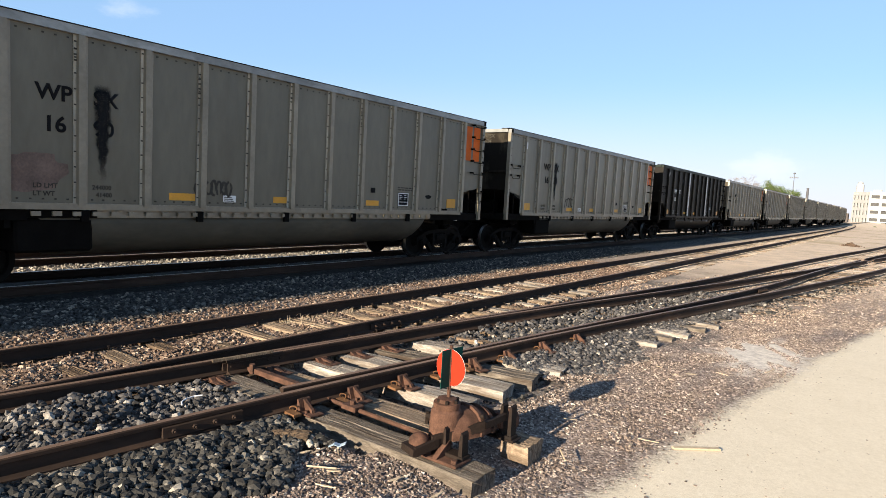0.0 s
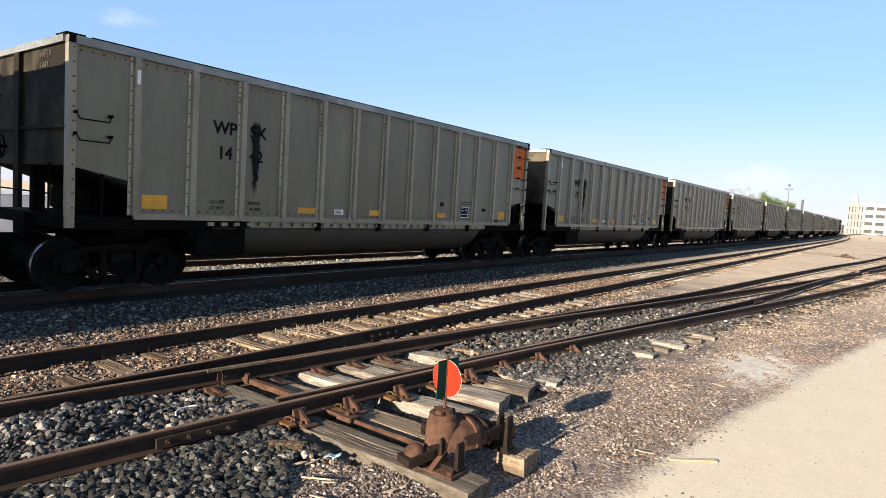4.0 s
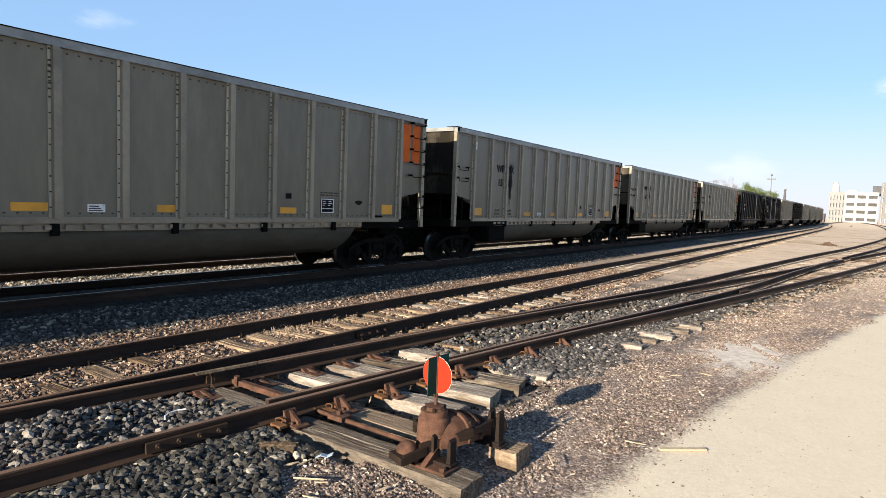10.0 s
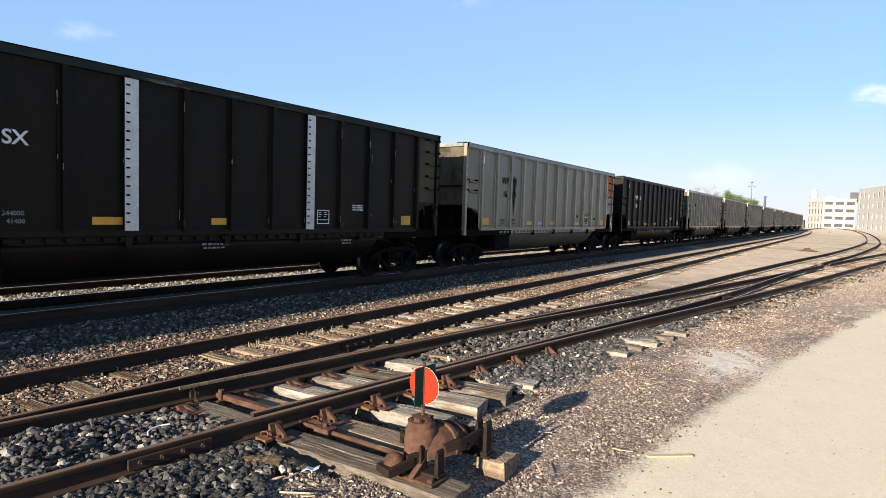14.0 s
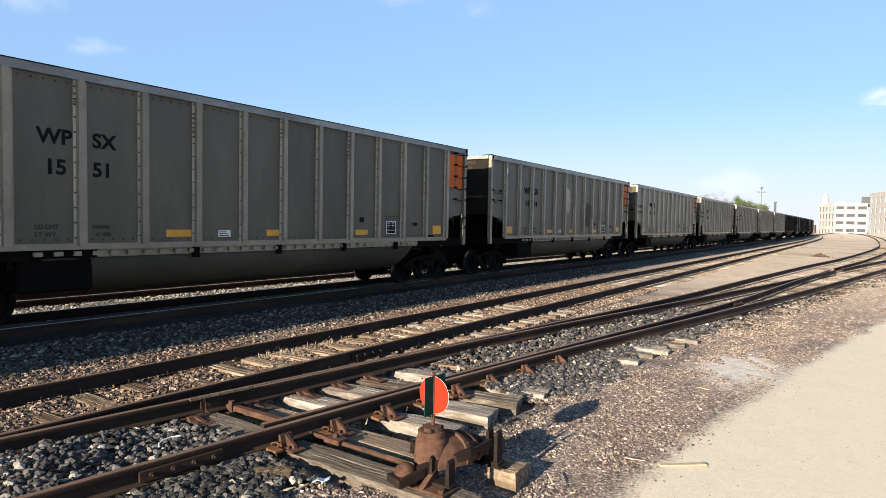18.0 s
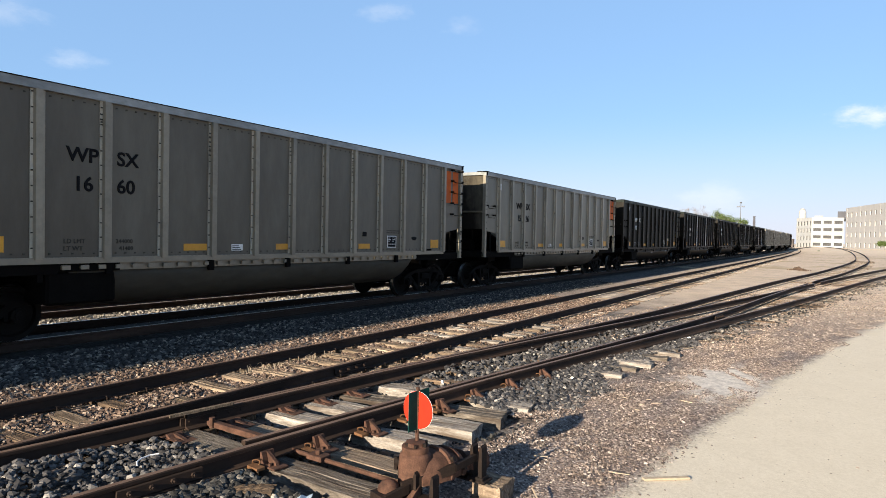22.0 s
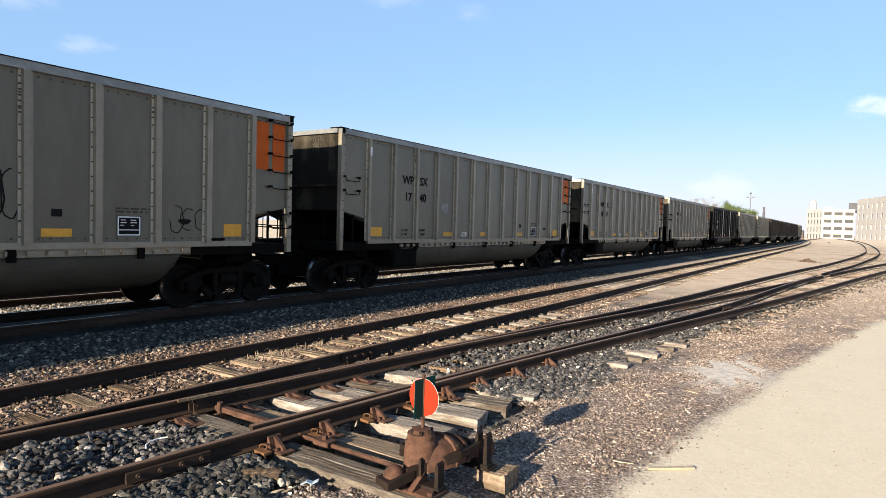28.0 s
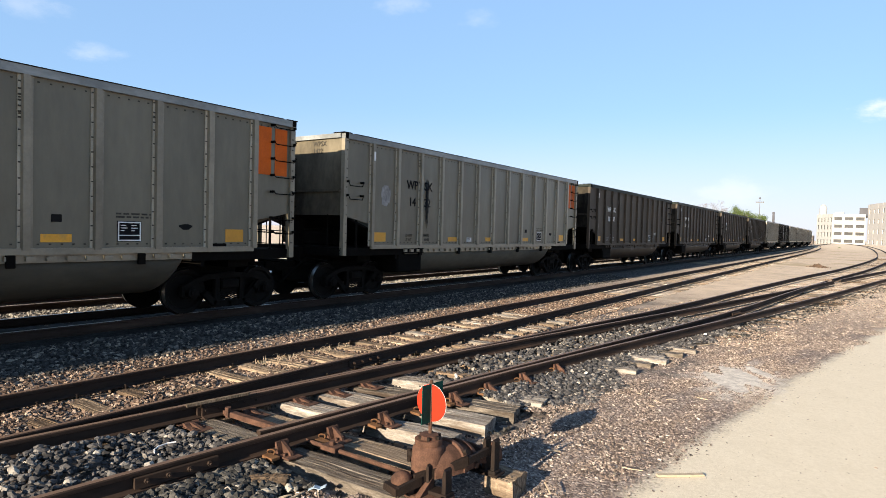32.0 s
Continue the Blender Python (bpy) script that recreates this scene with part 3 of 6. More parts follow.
def side_wall(bm, x0, x1):
    y1 = HL - BAY
    prism(bm, [(-HL, OPEN_OUT), (-y1, OPEN_IN), (-y1, SILL), (y1, SILL), (y1, OPEN_IN), (HL, OPEN_OUT), (HL, TOP - 0.1), (-HL, TOP - 0.1)], "x", x0, x1)


def far_side(bm):
    side_wall(bm, -HW, -HW + 0.03)


def end_wall(bm, s):
    y = s * HL
    box(bm, -HW + 0.03, HW - 0.03, *sorted((y, y - s * 0.03)), OPEN_OUT, TOP - 0.1)


def slope_sheet(bm, s):
    # takes the near-black UNDER, so the shade below the end is in its colour
    y = s * HL
    prism(bm, [(y - s * 0.005, OPEN_OUT - 0.002), (y - s * 0.035, OPEN_OUT + 0.03), (y - s * 2.1, SILL + 0.12), (y - s * 2.1, SILL + 0.06)], "x", -HW + 0.05, HW - 0.05)
    box(bm, -HW + 0.05, HW - 0.05, *sorted((y - s * 2.12, y - s * 2.2)), 1.0, SILL + 0.3)


def end_post(bm, s):
    y = s * HL
    box(bm, -0.36, -0.14, *sorted((y + s * 0.001, y + s * 0.07)), OPEN_OUT - 0.75, TOP - 0.112)
    box(bm, -HW + 0.03, HW - 0.08, *sorted((y + s * 0.001, y + s * 0.05)), 2.7, 2.76)


def top_chord(bm):
    for x in (-1, 1):
        box(bm, *sorted((x * (HW - 0.06), x * (HW + 0.07))), -HL - 0.02, HL + 0.02, TOP - 0.13, TOP)
    for s in (-1, 1):
        box(bm, -HW + 0.062, HW - 0.062, *sorted((s * (HL - 0.06), s * (HL + 0.06))), TOP - 0.11, TOP - 0.002)


def corner_cap(bm, s):
    box(bm, *sorted((HW - 0.3, HW + 0.076)), *sorted((s * (HL - 0.22), s * (HL + 0.066))), TOP + 0.001, TOP + 0.024, 0.006)
    box(bm, HW + 0.0705, HW + 0.078, *sorted((s * (HL - 0.08), s * (HL + 0.022))), TOP - 0.12, TOP)


def top_edge(bm):
    """The dark worn lip along the top of the side."""
    box(bm, HW + 0.01, HW + 0.082, -HL + 0.31, HL - 0.31, TOP + 0.001, TOP + 0.016)


def post(bm):
    """One hat-section side post, at the car's near side."""
    prism(bm, [(0, -0.105), (0.02, -0.105), (0.022, -0.065), (0.085, -0.05), (0.085, 0.05), (0.022, 0.065), (0.02, 0.105), (0, 0.105)], "z", SILL, TOP - 0.132)


def rivets(bm):
    """Rivet heads down the side posts, along the foot and under the chord."""
    def head(y, z, x):
        box(bm, x, x + 0.012, y - 0.015, y + 0.015, z - 0.011, z + 0.011)
    for k in range(14):
        y0 = -HL + BAY * k
        for j in range(5):
            y = y0 + 0.18 + j * (BAY - 0.36) / 4
            head(y, TOP - 0.2, HW + 0.001)
            if 0 < k < 13:
                head(y, SILL + 0.09, HW + 0.001)
        if k:
            for j in range(11):
                head(y0 - 0.084, SILL + 0.12 + j * 0.24 + 0.03 * (k % 3), HW + 0.021)
    for k, dashes in ((3, 3), (5, 6), (7, 3), (9, 6), (11, 3)):
        y = -HL + BAY * k - 0.085
        for j in range(dashes):
            box(bm, HW + 0.021, HW + 0.034, y - 0.02, y + 0.025, TOP - 0.36 - 0.085 * j, TOP - 0.335 - 0.085 * j)
    for y in (-HL + 0.06, HL - 0.06):
        for j in range(12):
            head(y, SILL + 0.1 + j * 0.225, HW + 0.06)


def sill(bm):
    y1 = HL - BAY
    box(bm, HW - 0.02, HW + 0.05, -y1, y1, SILL - 0.07, SILL + 0.03)
    for k in range(34):
        y = -y1 + 1.4 + k * 0.29
        box(bm, HW - 0.03, HW + 0.028, y, y + 0.13, SILL - 0.17, SILL - 0.1)
    box(bm, HW - 0.06, HW - 0.031, -y1 + 0.9, y1 - 0.9, SILL - 0.2, SILL - 0.071)


def tub(bm):
    """The rounded trough that hangs between the trucks, its ends turned up."""
    n, rings = 9, []
    ends = [(4.3 + 0.42 * math.sin(math.pi * k / 12), max(0.1, math.cos(math.pi * k / 12) ** 0.7)) for k in range(7)]
    for y, deep in [(-y, d) for y, d in reversed(ends)] + ends:
        arc = [(HW - 0.06 - 0.75 * (1 - math.cos(a)), SILL - 0.2 - 0.66 * deep * math.sin(a)) for a in [math.pi * k / 2 / n for k in range(n + 1)]]
        rings.append([bm.verts.new((x, y, z)) for x, z in arc + [(-x, z) for x, z in reversed(arc)]])
    m = len(rings[0])
    for a, b in zip(rings, rings[1:]):
        for k in range(m):
            bm.faces.new((a[k], a[(k + 1) % m], b[(k + 1) % m], b[k]))
    bm.faces.new(rings[0])
    bm.faces.new(rings[-1])


def hanger(bm):
    box(bm, HW - 0.03, HW + 0.04, -0.06, 0.06, SILL - 0.27, SILL - 0.075, 0.008)


def underframe(bm):
    box(bm, -0.25, 0.25, -HL - 0.1, HL + 0.1, 0.95, 1.3)


def end_platform(bm, s):
    box(bm, -HW + 0.05, HW - 0.02, *sorted((s * 4.9, s * (HL + 0.02))), 1.12, 1.32)


def brake_beam(bm, s):
    # added dark block that stands in for the shade below the coupler
    box(bm, -0.5, 0.45, *sorted((s * 7.0, s * 7.38)), 0.42, 0.93, 0.05)


def body_bolster(bm, s):
    box(bm, -1.3, 1.3, *sorted((s * 5.9, s * 6.4)), 0.95, 1.12)


def draft_gear(bm, s):
    # added dark box that fills in the shade behind the truck
    box(bm, -0.6, 0.6, *sorted((s * 4.4, s * 6.6)), 0.6, 0.94)


def air_tank(bm, s):
    box(bm, -1.25, 0.5, *sorted((s * (HL - 1.35), s * (HL - 0.85))), SILL - 0.03, SILL + 0.42, 0.05)


def equipment_box(bm, s):
    box(bm, -HW + 0.2, HW - 0.05, *sorted((s * 3.95, s * 5.05)), 0.62, SILL - 0.21, 0.04)
    box(bm, HW - 0.3, HW - 0.02, *sorted((s * 3.9, s * 4.9)), SILL - 0.2, SILL - 0.075)


def corner_post(bm, s):
    box(bm, HW - 0.06, HW + 0.055, *sorted((s * (HL - 0.1), s * (HL + 0.02))), SILL - 0.22, TOP - 0.132)


def strut(bm, s):
    rod(bm, (HW - 0.05, s * (HL - 0.55), SILL - 0.05), (HW - 0.05, s * (HL - 0.55), OPEN_OUT - 0.02), 0.03)


def far_corner(bm, s):
    box(bm, -HW - 0.02, -HW + 0.08, *sorted((s * (HL - 0.12), s * (HL + 0.02))), SILL - 0.22, TOP - 0.132)


def brake_gear(bm, s):
    box(bm, -0.29, -0.11, *sorted((s * (HL - 0.34), s * (HL - 0.16))), SILL - 0.05, OPEN_OUT + 0.1)
    box(bm, -0.55, -0.2, *sorted((s * (HL - 0.7), s * (HL - 0.3))), OPEN_OUT - 0.28, OPEN_OUT + 0.12)


def rung(bm, y0, y1, z, drop=0.07):
    x = HW + 0.11
    for y in (y0, y1):
        box(bm, HW + 0.002, x + 0.012, y - 0.018, y + 0.018, z - 0.024, z + 0.024)
    rod(bm, (x, y0, z), (x, y0 + 0.06, z - drop), 0.011, 5)
    rod(bm, (x, y0 + 0.06, z - drop), (x, y1 - 0.04, z - drop), 0.011, 5)
    rod(bm, (x, y1 - 0.04, z - drop), (x, y1, z), 0.011, 5)


def ladder_rung(bm):
    rung(bm, HL - 0.6, HL - 0.03, 0, 0.045)


def front_iron(bm):
    rung(bm, -HL + 0.08, -HL + 0.62, 0, 0.1)


def end_ladder(bm, s):
    """Grab irons on the end sheet, beside its corners."""
    y = s * (HL + 0.1)
    sides = ((-HW + 0.02, -HW + 0.46),) if s < 0 else ((-HW + 0.02, -HW + 0.46), (HW - 0.42, HW + 0.01))
    for z in (2.3, 2.65, 3.0, 3.35, 3.7):
        for a, b in sides:
            rod(bm, (a, y, z - 0.04), (b, y, z - 0.04), 0.012, 5)
            for x in (a, b):
                rod(bm, (x, y - s * 0.1, z), (x, y, z - 0.04), 0.012, 5)
    for z in (1.35, 1.65, 1.95):
        for a, b in sides:
            rod(bm, (a, y - s * 0.06, z), (b, y - s * 0.06, z), 0.012, 5)
    for a, b in sides:
        for x in (a, b):
            rod(bm, (x, y - s * 0.06, SILL - 0.1), (x, y - s * 0.06, 2.14), 0.014, 5)


def lift_bar(bm, s):
    y = s * (HL + 0.1)
    rod(bm, (HW - 0.4, y, SILL - 0.1), (HW - 0.4, y, OPEN_OUT + 0.03), 0.016, 5)
    rod(bm, (-HW + 0.02, y, SILL + 0.35), (HW - 0.4, y, SILL + 0.3), 0.014, 5)


def brake_wheel(bm, s):
    y = s * (HL + 0.1)
    rod(bm, (-0.85, y, 2.42), (-0.85, y - s * 0.12, 2.42), 0.03, 6)
    for a in (0.3, 1.9, 3.4, 5.0):
        rod(bm, (-0.85, y, 2.42), (-0.85 + 0.2 * math.cos(a), y, 2.42 + 0.2 * math.sin(a)), 0.012, 5)
    ring = [(-0.85 + 0.2 * math.cos(a), y, 2.42 + 0.2 * math.sin(a)) for a in [math.tau * k / 12 for k in range(13)]]
    for a, b in zip(ring, ring[1:]):
        rod(bm, a, b, 0.016, 5)


def coupler(bm, s):
    y = s * (HL + 0.1)
    box(bm, -0.07, 0.07, *sorted((y, y + s * 0.42)), 0.78, 0.95)
    box(bm, -0.16, 0.13, *sorted((y + s * 0.42, y + s * 0.69)), 0.72, 1.0)
    rod(bm, (0.35, y, 0.95), (0.3, y + s * 0.65, 0.45), 0.03)
    rod(bm, (0.05, y, 1.05), (1.2, y, 1.0), 0.015)


def sideframe(bm):
    """A cast truck side frame at x = 0: bowed top, diagonals, columns, spring nest and the two bearing ends."""
    def limb(pts, width, x0, x1):
        for (y0, z0), (y1, z1) in zip(pts, pts[1:]):
            d = Vector((y1 - y0, z1 - z0)).normalized()
            n, d = Vector((-d.y, d.x)) * width / 2, d * width * 0.2
            prism(bm, [(y0 - d.x + n.x, z0 - d.y + n.y), (y1 + d.x + n.x, z1 + d.y + n.y), (y1 + d.x - n.x, z1 + d.y - n.y), (y0 - d.x - n.x, z0 - d.y - n.y)], "x", x0, x1)
    for s in (-1, 1):
        limb([(s * 1.02, 0.56), (s * 0.84, 0.65), (s * 0.55, 0.74), (0, 0.77)], 0.105, -0.08, 0.045)
        limb([(s * 0.8, 0.6), (s * 0.62, 0.44), (s * 0.36, 0.19), (0, 0.165)], 0.12, -0.085, 0.04)
        limb([(s * 0.3, 0.22), (s * 0.3, 0.72)], 0.1, -0.075, 0.03)
        limb([(s * 1.07, 0.58), (s * 1.07, 0.38)], 0.07, -0.08, 0.035)
        limb([(s * 0.75, 0.56), (s * 0.75, 0.38)], 0.06, -0.08, 0.035)
        rod(bm, (-0.06, s * 0.9, 0.455), (0.12, s * 0.9, 0.455), 0.115, 14)
        rod(bm, (0.12, s * 0.9, 0.455), (0.15, s * 0.9, 0.455), 0.07, 10)
        for a in range(3):
            rod(bm, (0.12, s * 0.9 + 0.085 * math.cos(2.1 * a), 0.455 + 0.085 * math.sin(2.1 * a)), (0.138, s * 0.9 + 0.085 * math.cos(2.1 * a), 0.455 + 0.085 * math.sin(2.1 * a)), 0.018, 6)
        box(bm, -0.07, 0.03, s * 0.9 - 0.11, s * 0.9 + 0.11, 0.55, 0.61)
    box(bm, -0.05, 0.07, -0.2, 0.2, 0.5, 0.66, 0.01)
    for y in (-0.16, 0.0, 0.16):
        for k in range(6):
            rod(bm, (-0.02, y - 0.07, 0.25 + 0.042 * k), (-0.02, y + 0.07, 0.27 + 0.042 * k), 0.016, 6)
    box(bm, -0.06, 0.05, -0.26, 0.26, 0.21, 0.235)


def wheel(bm):
    """A wheel in the y-z plane at the origin, its rim outward."""
    prof = [(-0.14, 0.12), (-0.14, 0.475), (-0.11, 0.48), (-0.1, 0.455), (0.0, 0.45), (0.0, 0.37), (-0.05, 0.34), (-0.04, 0.16), (0.04, 0.12), (0.04, 0.02)]
    n = 28
    rings = [[bm.verts.new((x, r * math.cos(math.tau * k / n), r * math.sin(math.tau * k / n))) for k in range(n)] for x, r in prof]
    for i, (a, b) in enumerate(zip(rings, rings[1:])):
        for k in range(n):
            f = bm.faces.new((a[k], a[(k + 1) % n], b[(k + 1) % n], b[k]))
            f.material_index = 1 if i == 3 else 0


def axle(bm):
    rod(bm, (-0.95, 0, 0.455), (0.95, 0, 0.455), 0.08, 10)


def bolster(bm):
    box(bm, -1.0, 1.0, -0.2, 0.2, 0.4, 0.75)


CAR = {}
for key, fn in (("post", post), ("sill", sill), ("tub", tub), ("hanger", hanger), ("underframe", underframe), ("rivets", rivets), ("top", top_chord), ("top_edge", top_edge), ("far_side", far_side),
                ("ladder_rung", ladder_rung), ("front_iron", front_iron), ("sideframe", sideframe), ("axle", axle), ("bolster", bolster)):
    CAR[key] = made(fn)
CAR["side"] = made(side_wall, HW - 0.03, HW)
for s in (-1, 1):
    for key, fn in (("end", end_wall), ("slope", slope_sheet), ("end_post", end_post), ("corner", corner_post), ("strut", strut), ("far_corner", far_corner), ("brake_gear", brake_gear), ("brake_wheel", brake_wheel), ("end_ladder", end_ladder), ("lift_bar", lift_bar), ("end_platform", end_platform), ("body_bolster", body_bolster), ("brake_beam", brake_beam), ("draft_gear", draft_gear), ("air_tank", air_tank), ("equipment_box", equipment_box), ("corner_cap", corner_cap), ("coupler", coupler)):
        CAR[key, s] = made(fn, s)
MESH = {}
for key, bm in CAR.items():
    bmesh.ops.recalc_face_normals(bm, faces=bm.faces[:])
    for style in ("grey", "light", "dirty", "dark", "brown"):
        kind = key[0] if isinstance(key, tuple) else key
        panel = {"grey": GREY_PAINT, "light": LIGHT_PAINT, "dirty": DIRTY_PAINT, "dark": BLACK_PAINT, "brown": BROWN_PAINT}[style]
        if style in ("grey", "light", "dirty"):
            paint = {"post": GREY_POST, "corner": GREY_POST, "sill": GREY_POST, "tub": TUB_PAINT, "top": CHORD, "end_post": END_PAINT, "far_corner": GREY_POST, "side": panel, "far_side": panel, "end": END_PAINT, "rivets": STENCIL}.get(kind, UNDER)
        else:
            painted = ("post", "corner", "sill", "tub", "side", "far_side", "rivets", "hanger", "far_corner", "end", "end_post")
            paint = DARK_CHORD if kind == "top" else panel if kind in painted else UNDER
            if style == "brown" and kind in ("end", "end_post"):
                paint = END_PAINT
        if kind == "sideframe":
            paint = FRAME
        me = bpy.data.meshes.new(kind)
        bm.to_mesh(me)
        me.materials.append(paint)
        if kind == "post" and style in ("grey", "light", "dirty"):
            # only the low-y flange takes the painted highlight
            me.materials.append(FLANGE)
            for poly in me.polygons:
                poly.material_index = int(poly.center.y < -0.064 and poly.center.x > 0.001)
        MESH[key, style] = me
    bm.free()
for style in ("grey", "light", "dirty", "dark", "brown"):
    for poly in MESH["tub", style].polygons:
        poly.use_smooth = abs(poly.normal.y) < 0.99 and poly.normal.z < 0.9
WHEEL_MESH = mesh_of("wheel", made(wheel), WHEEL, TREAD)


def flat_panel(name, y0, y1, z0, z1, material, x=HW + 0.004):
    return mesh_of(name, made(box, x - 0.003, x + 0.003, y0, y1, z0, z1), material)


def frame_panel(bm, y0, y1, z0, z1):
    """A stencilled box: an outline with two columns of small print over a ruled line."""
    x, t = HW + 0.009, 0.022
    for a, b, c, d in ((y0, y1, z0, z0 + t), (y0, y1, z1 - t, z1), (y0, y0 + t, z0 + t, z1 - t), (y1 - t, y1, z0 + t, z1 - t), (y0 + t, y1 - t, z0 + 0.09, z0 + 0.105)):
        box(bm, x, x + 0.004, a, b, c, d)
    mid = (y0 + y1) / 2
    for a in (y0 + 0.05, mid + 0.03):
        for k, w in enumerate((0.09, 0.11, 0.06)):
            box(bm, x, x + 0.003, a, a + w, z1 - 0.07 - 0.045 * k, z1 - 0.056 - 0.045 * k)


def small_writing(bm, y0, z0, lines, width, step=0.055):
    """Stencilled lines too small to read, as rows of short bars."""
    rng = random.Random(int(y0 * 100) + lines)
    for k in range(lines):
        y = y0
        while y < y0 + width:
            w = rng.uniform(0.05, 0.16)
            box(bm, HW + 0.002, HW + 0.005, y, min(y + w, y0 + width), z0 - k * step, z0 - k * step + 0.03)
            y += w + 0.035


def blot(bm):
    """A run of sprayed paint over one figure of the number."""
    box(bm, HW + 0.016, HW + 0.0165, -4.14, -3.5, 1.7, 3.45)


DECAL = {
    "orange_wide": flat_panel("orange_panel", HL - 0.99, HL - 0.6, 2.9, 3.9, ORANGE),
    "orange_narrow": flat_panel("orange_panel", HL - 0.5, HL - 0.17, 2.9, 3.9, ORANGE),
    "data_box": mesh_of("data_box", made(frame_panel, 3.58, 3.98, 1.5, 1.83), WHITE),
    "placard": mesh_of("placard", made(box, HW + 0.001, HW + 0.006, -1.62, -1.34, 1.47, 1.6), WHITE),
    "placard_print": mesh_of("placard_print", made(lambda bm: [box(bm, HW + 0.007, HW + 0.009, -1.6, -1.38 - 0.03 * k, 1.485 + 0.036 * k, 1.503 + 0.036 * k) for k in range(3)]), STENCIL),
    "data_back": mesh_of("data_plate", made(box, HW + 0.002, HW + 0.008, 3.57, 3.99, 1.49, 1.84), INK),
    "stencil_late": mesh_of("stencil", made(small_writing, 3.45, 1.95, 2, 0.65), STENCIL),
    "stencil_late_white": mesh_of("stencil", made(small_writing, 3.6, 1.95, 3, 0.4), WHITE),
    "reflector": mesh_of("reflector", made(box, HW + 0.086, HW + 0.091, -HL + BAY - 0.02, -HL + BAY + 0.04, 3.55, 3.78), WHITE),
    "tag": mesh_of("defect_card", made(box, HW + 0.002, HW + 0.014, 2.45, 2.6, 1.8, 1.92), SPRAY),
    "smudge": mesh_of("smudge", made(lambda bm: prism(bm, [(4.74 + 0.13 * math.cos(a) * (1 + 0.2 * math.sin(3 * a)), 1.76 + 0.055 * math.sin(a)) for a in [math.tau * k / 14 for k in range(14)]], "x", HW + 0.002, HW + 0.004)), SPRAY),
    "hopper_latch": mesh_of("hopper_latch", made(box, HW + 0.001, HW + 0.05, 5.3, 5.6, 1.4, 1.45, 0.008), UNDER),
}


def handrail(bm):
    for y in (-HL + 0.1, -HL + 0.5):
        rod(bm, (HW + 0.02, y, SILL - 0.15), (HW + 0.02, y, 2.05), 0.017, 5)
    for z in (1.4, 1.72, 2.04):
        rod(bm, (HW + 0.02, -HL + 0.1, z), (HW + 0.02, -HL + 0.5, z), 0.015, 5)


DECAL["olive"] = flat_panel("end_panel", HL - BAY + 0.11, HL - 0.14, OPEN_OUT + 0.02, TOP - 0.135, OLIVE)


def paint_chips(bm, seed):
    """Thin bare streaks where the black paint has worn off the post edges."""
    g = random.Random(seed)
    for k in range(1, 14):
        y = -HL + BAY * k
        for _ in range(g.randint(1, 4)):
            z, h, e = g.choice((g.uniform(1.42, 1.6), g.uniform(2.2, 2.7), g.uniform(1.5, 3.7))), g.uniform(0.06, 0.24), g.choice((-0.053, 0.045, -0.108))
            x = HW + (0.0855 if abs(e) < 0.1 else 0.0205)
            box(bm, x, x + 0.002, y + e, y + e + g.uniform(0.008, 0.018), z, z + h)


def tub_stencil(bm):
    """Two small blocks of print on the trough."""
    g = random.Random(2)
    for y0, w in ((-0.6, 0.55), (3.3, 0.36)):
        for k in range(2):
            y = y0 + 0.03 * k
            while y < y0 + w - 0.06 * k:
                u = g.uniform(0.04, 0.1)
                box(bm, HW - 0.08, HW - 0.062 - 0.012 * k, y, y + u, 1.075 - 0.07 * k, 1.115 - 0.07 * k)
                y += u + 0.03


for n in range(3):
    DECAL["chips", n] = mesh_of("paint_chips", made(paint_chips, n), PALE_PAINT)
DECAL["tub_stencil"] = mesh_of("stencil", made(tub_stencil), PALE_PAINT)
DECAL["spray"] = mesh_of("spray_paint", made(blot), SPRAY_RUN)
DECAL["handrail"] = mesh_of("handrail", made(handrail), UNDER)


def stroke(bm, pts, width, x):
    """A flat painted ribbon through points (y, z), tapering at its ends."""
    pairs, n = [], len(pts)
    for i, (y, z) in enumerate(pts):
        (ya, za), (yb, zb) = pts[max(0, i - 1)], pts[min(n - 1, i + 1)]
        d = Vector((yb - ya, zb - za)).normalized()
        h = width / 2 * (0.45 if i in (0, n - 1) else 1)
        pairs.append((bm.verts.new((x, y - d.y * h, z + d.x * h)), bm.verts.new((x, y + d.y * h, z - d.x * h))))
    for (a, b), (c, d) in zip(pairs, pairs[1:]):
        bm.faces.new((a, b, d, c))


def scribble(bm, y0, z0, width, height, seed, thick, loops):
    g = random.Random(seed)
    for k in range(loops):
        cy, cz = y0 + width * (k + 0.5) / loops, z0 + height / 2
        ry, rz, a0 = width / loops * g.uniform(0.4, 0.65), height * g.uniform(0.35, 0.55), g.uniform(0, 6)
        if height > 1.5 * width:
            cy, cz = y0 + width * g.uniform(0.35, 0.65), z0 + height * (k + 0.5) / loops
            ry, rz = width * g.uniform(0.35, 0.6), height / loops * g.uniform(0.5, 0.8)
        turn = g.uniform(3.5, 6.2)
        pts = [(cy + ry * math.cos(a0 + turn * j / 14) + 0.12 * ry * math.sin(1.7 * j), cz + rz * math.sin(a0 + turn * j / 14)) for j in range(15)]
        stroke(bm, pts, thick * g.uniform(0.8, 1.2), HW + 0.005 + 0.0004 * k)


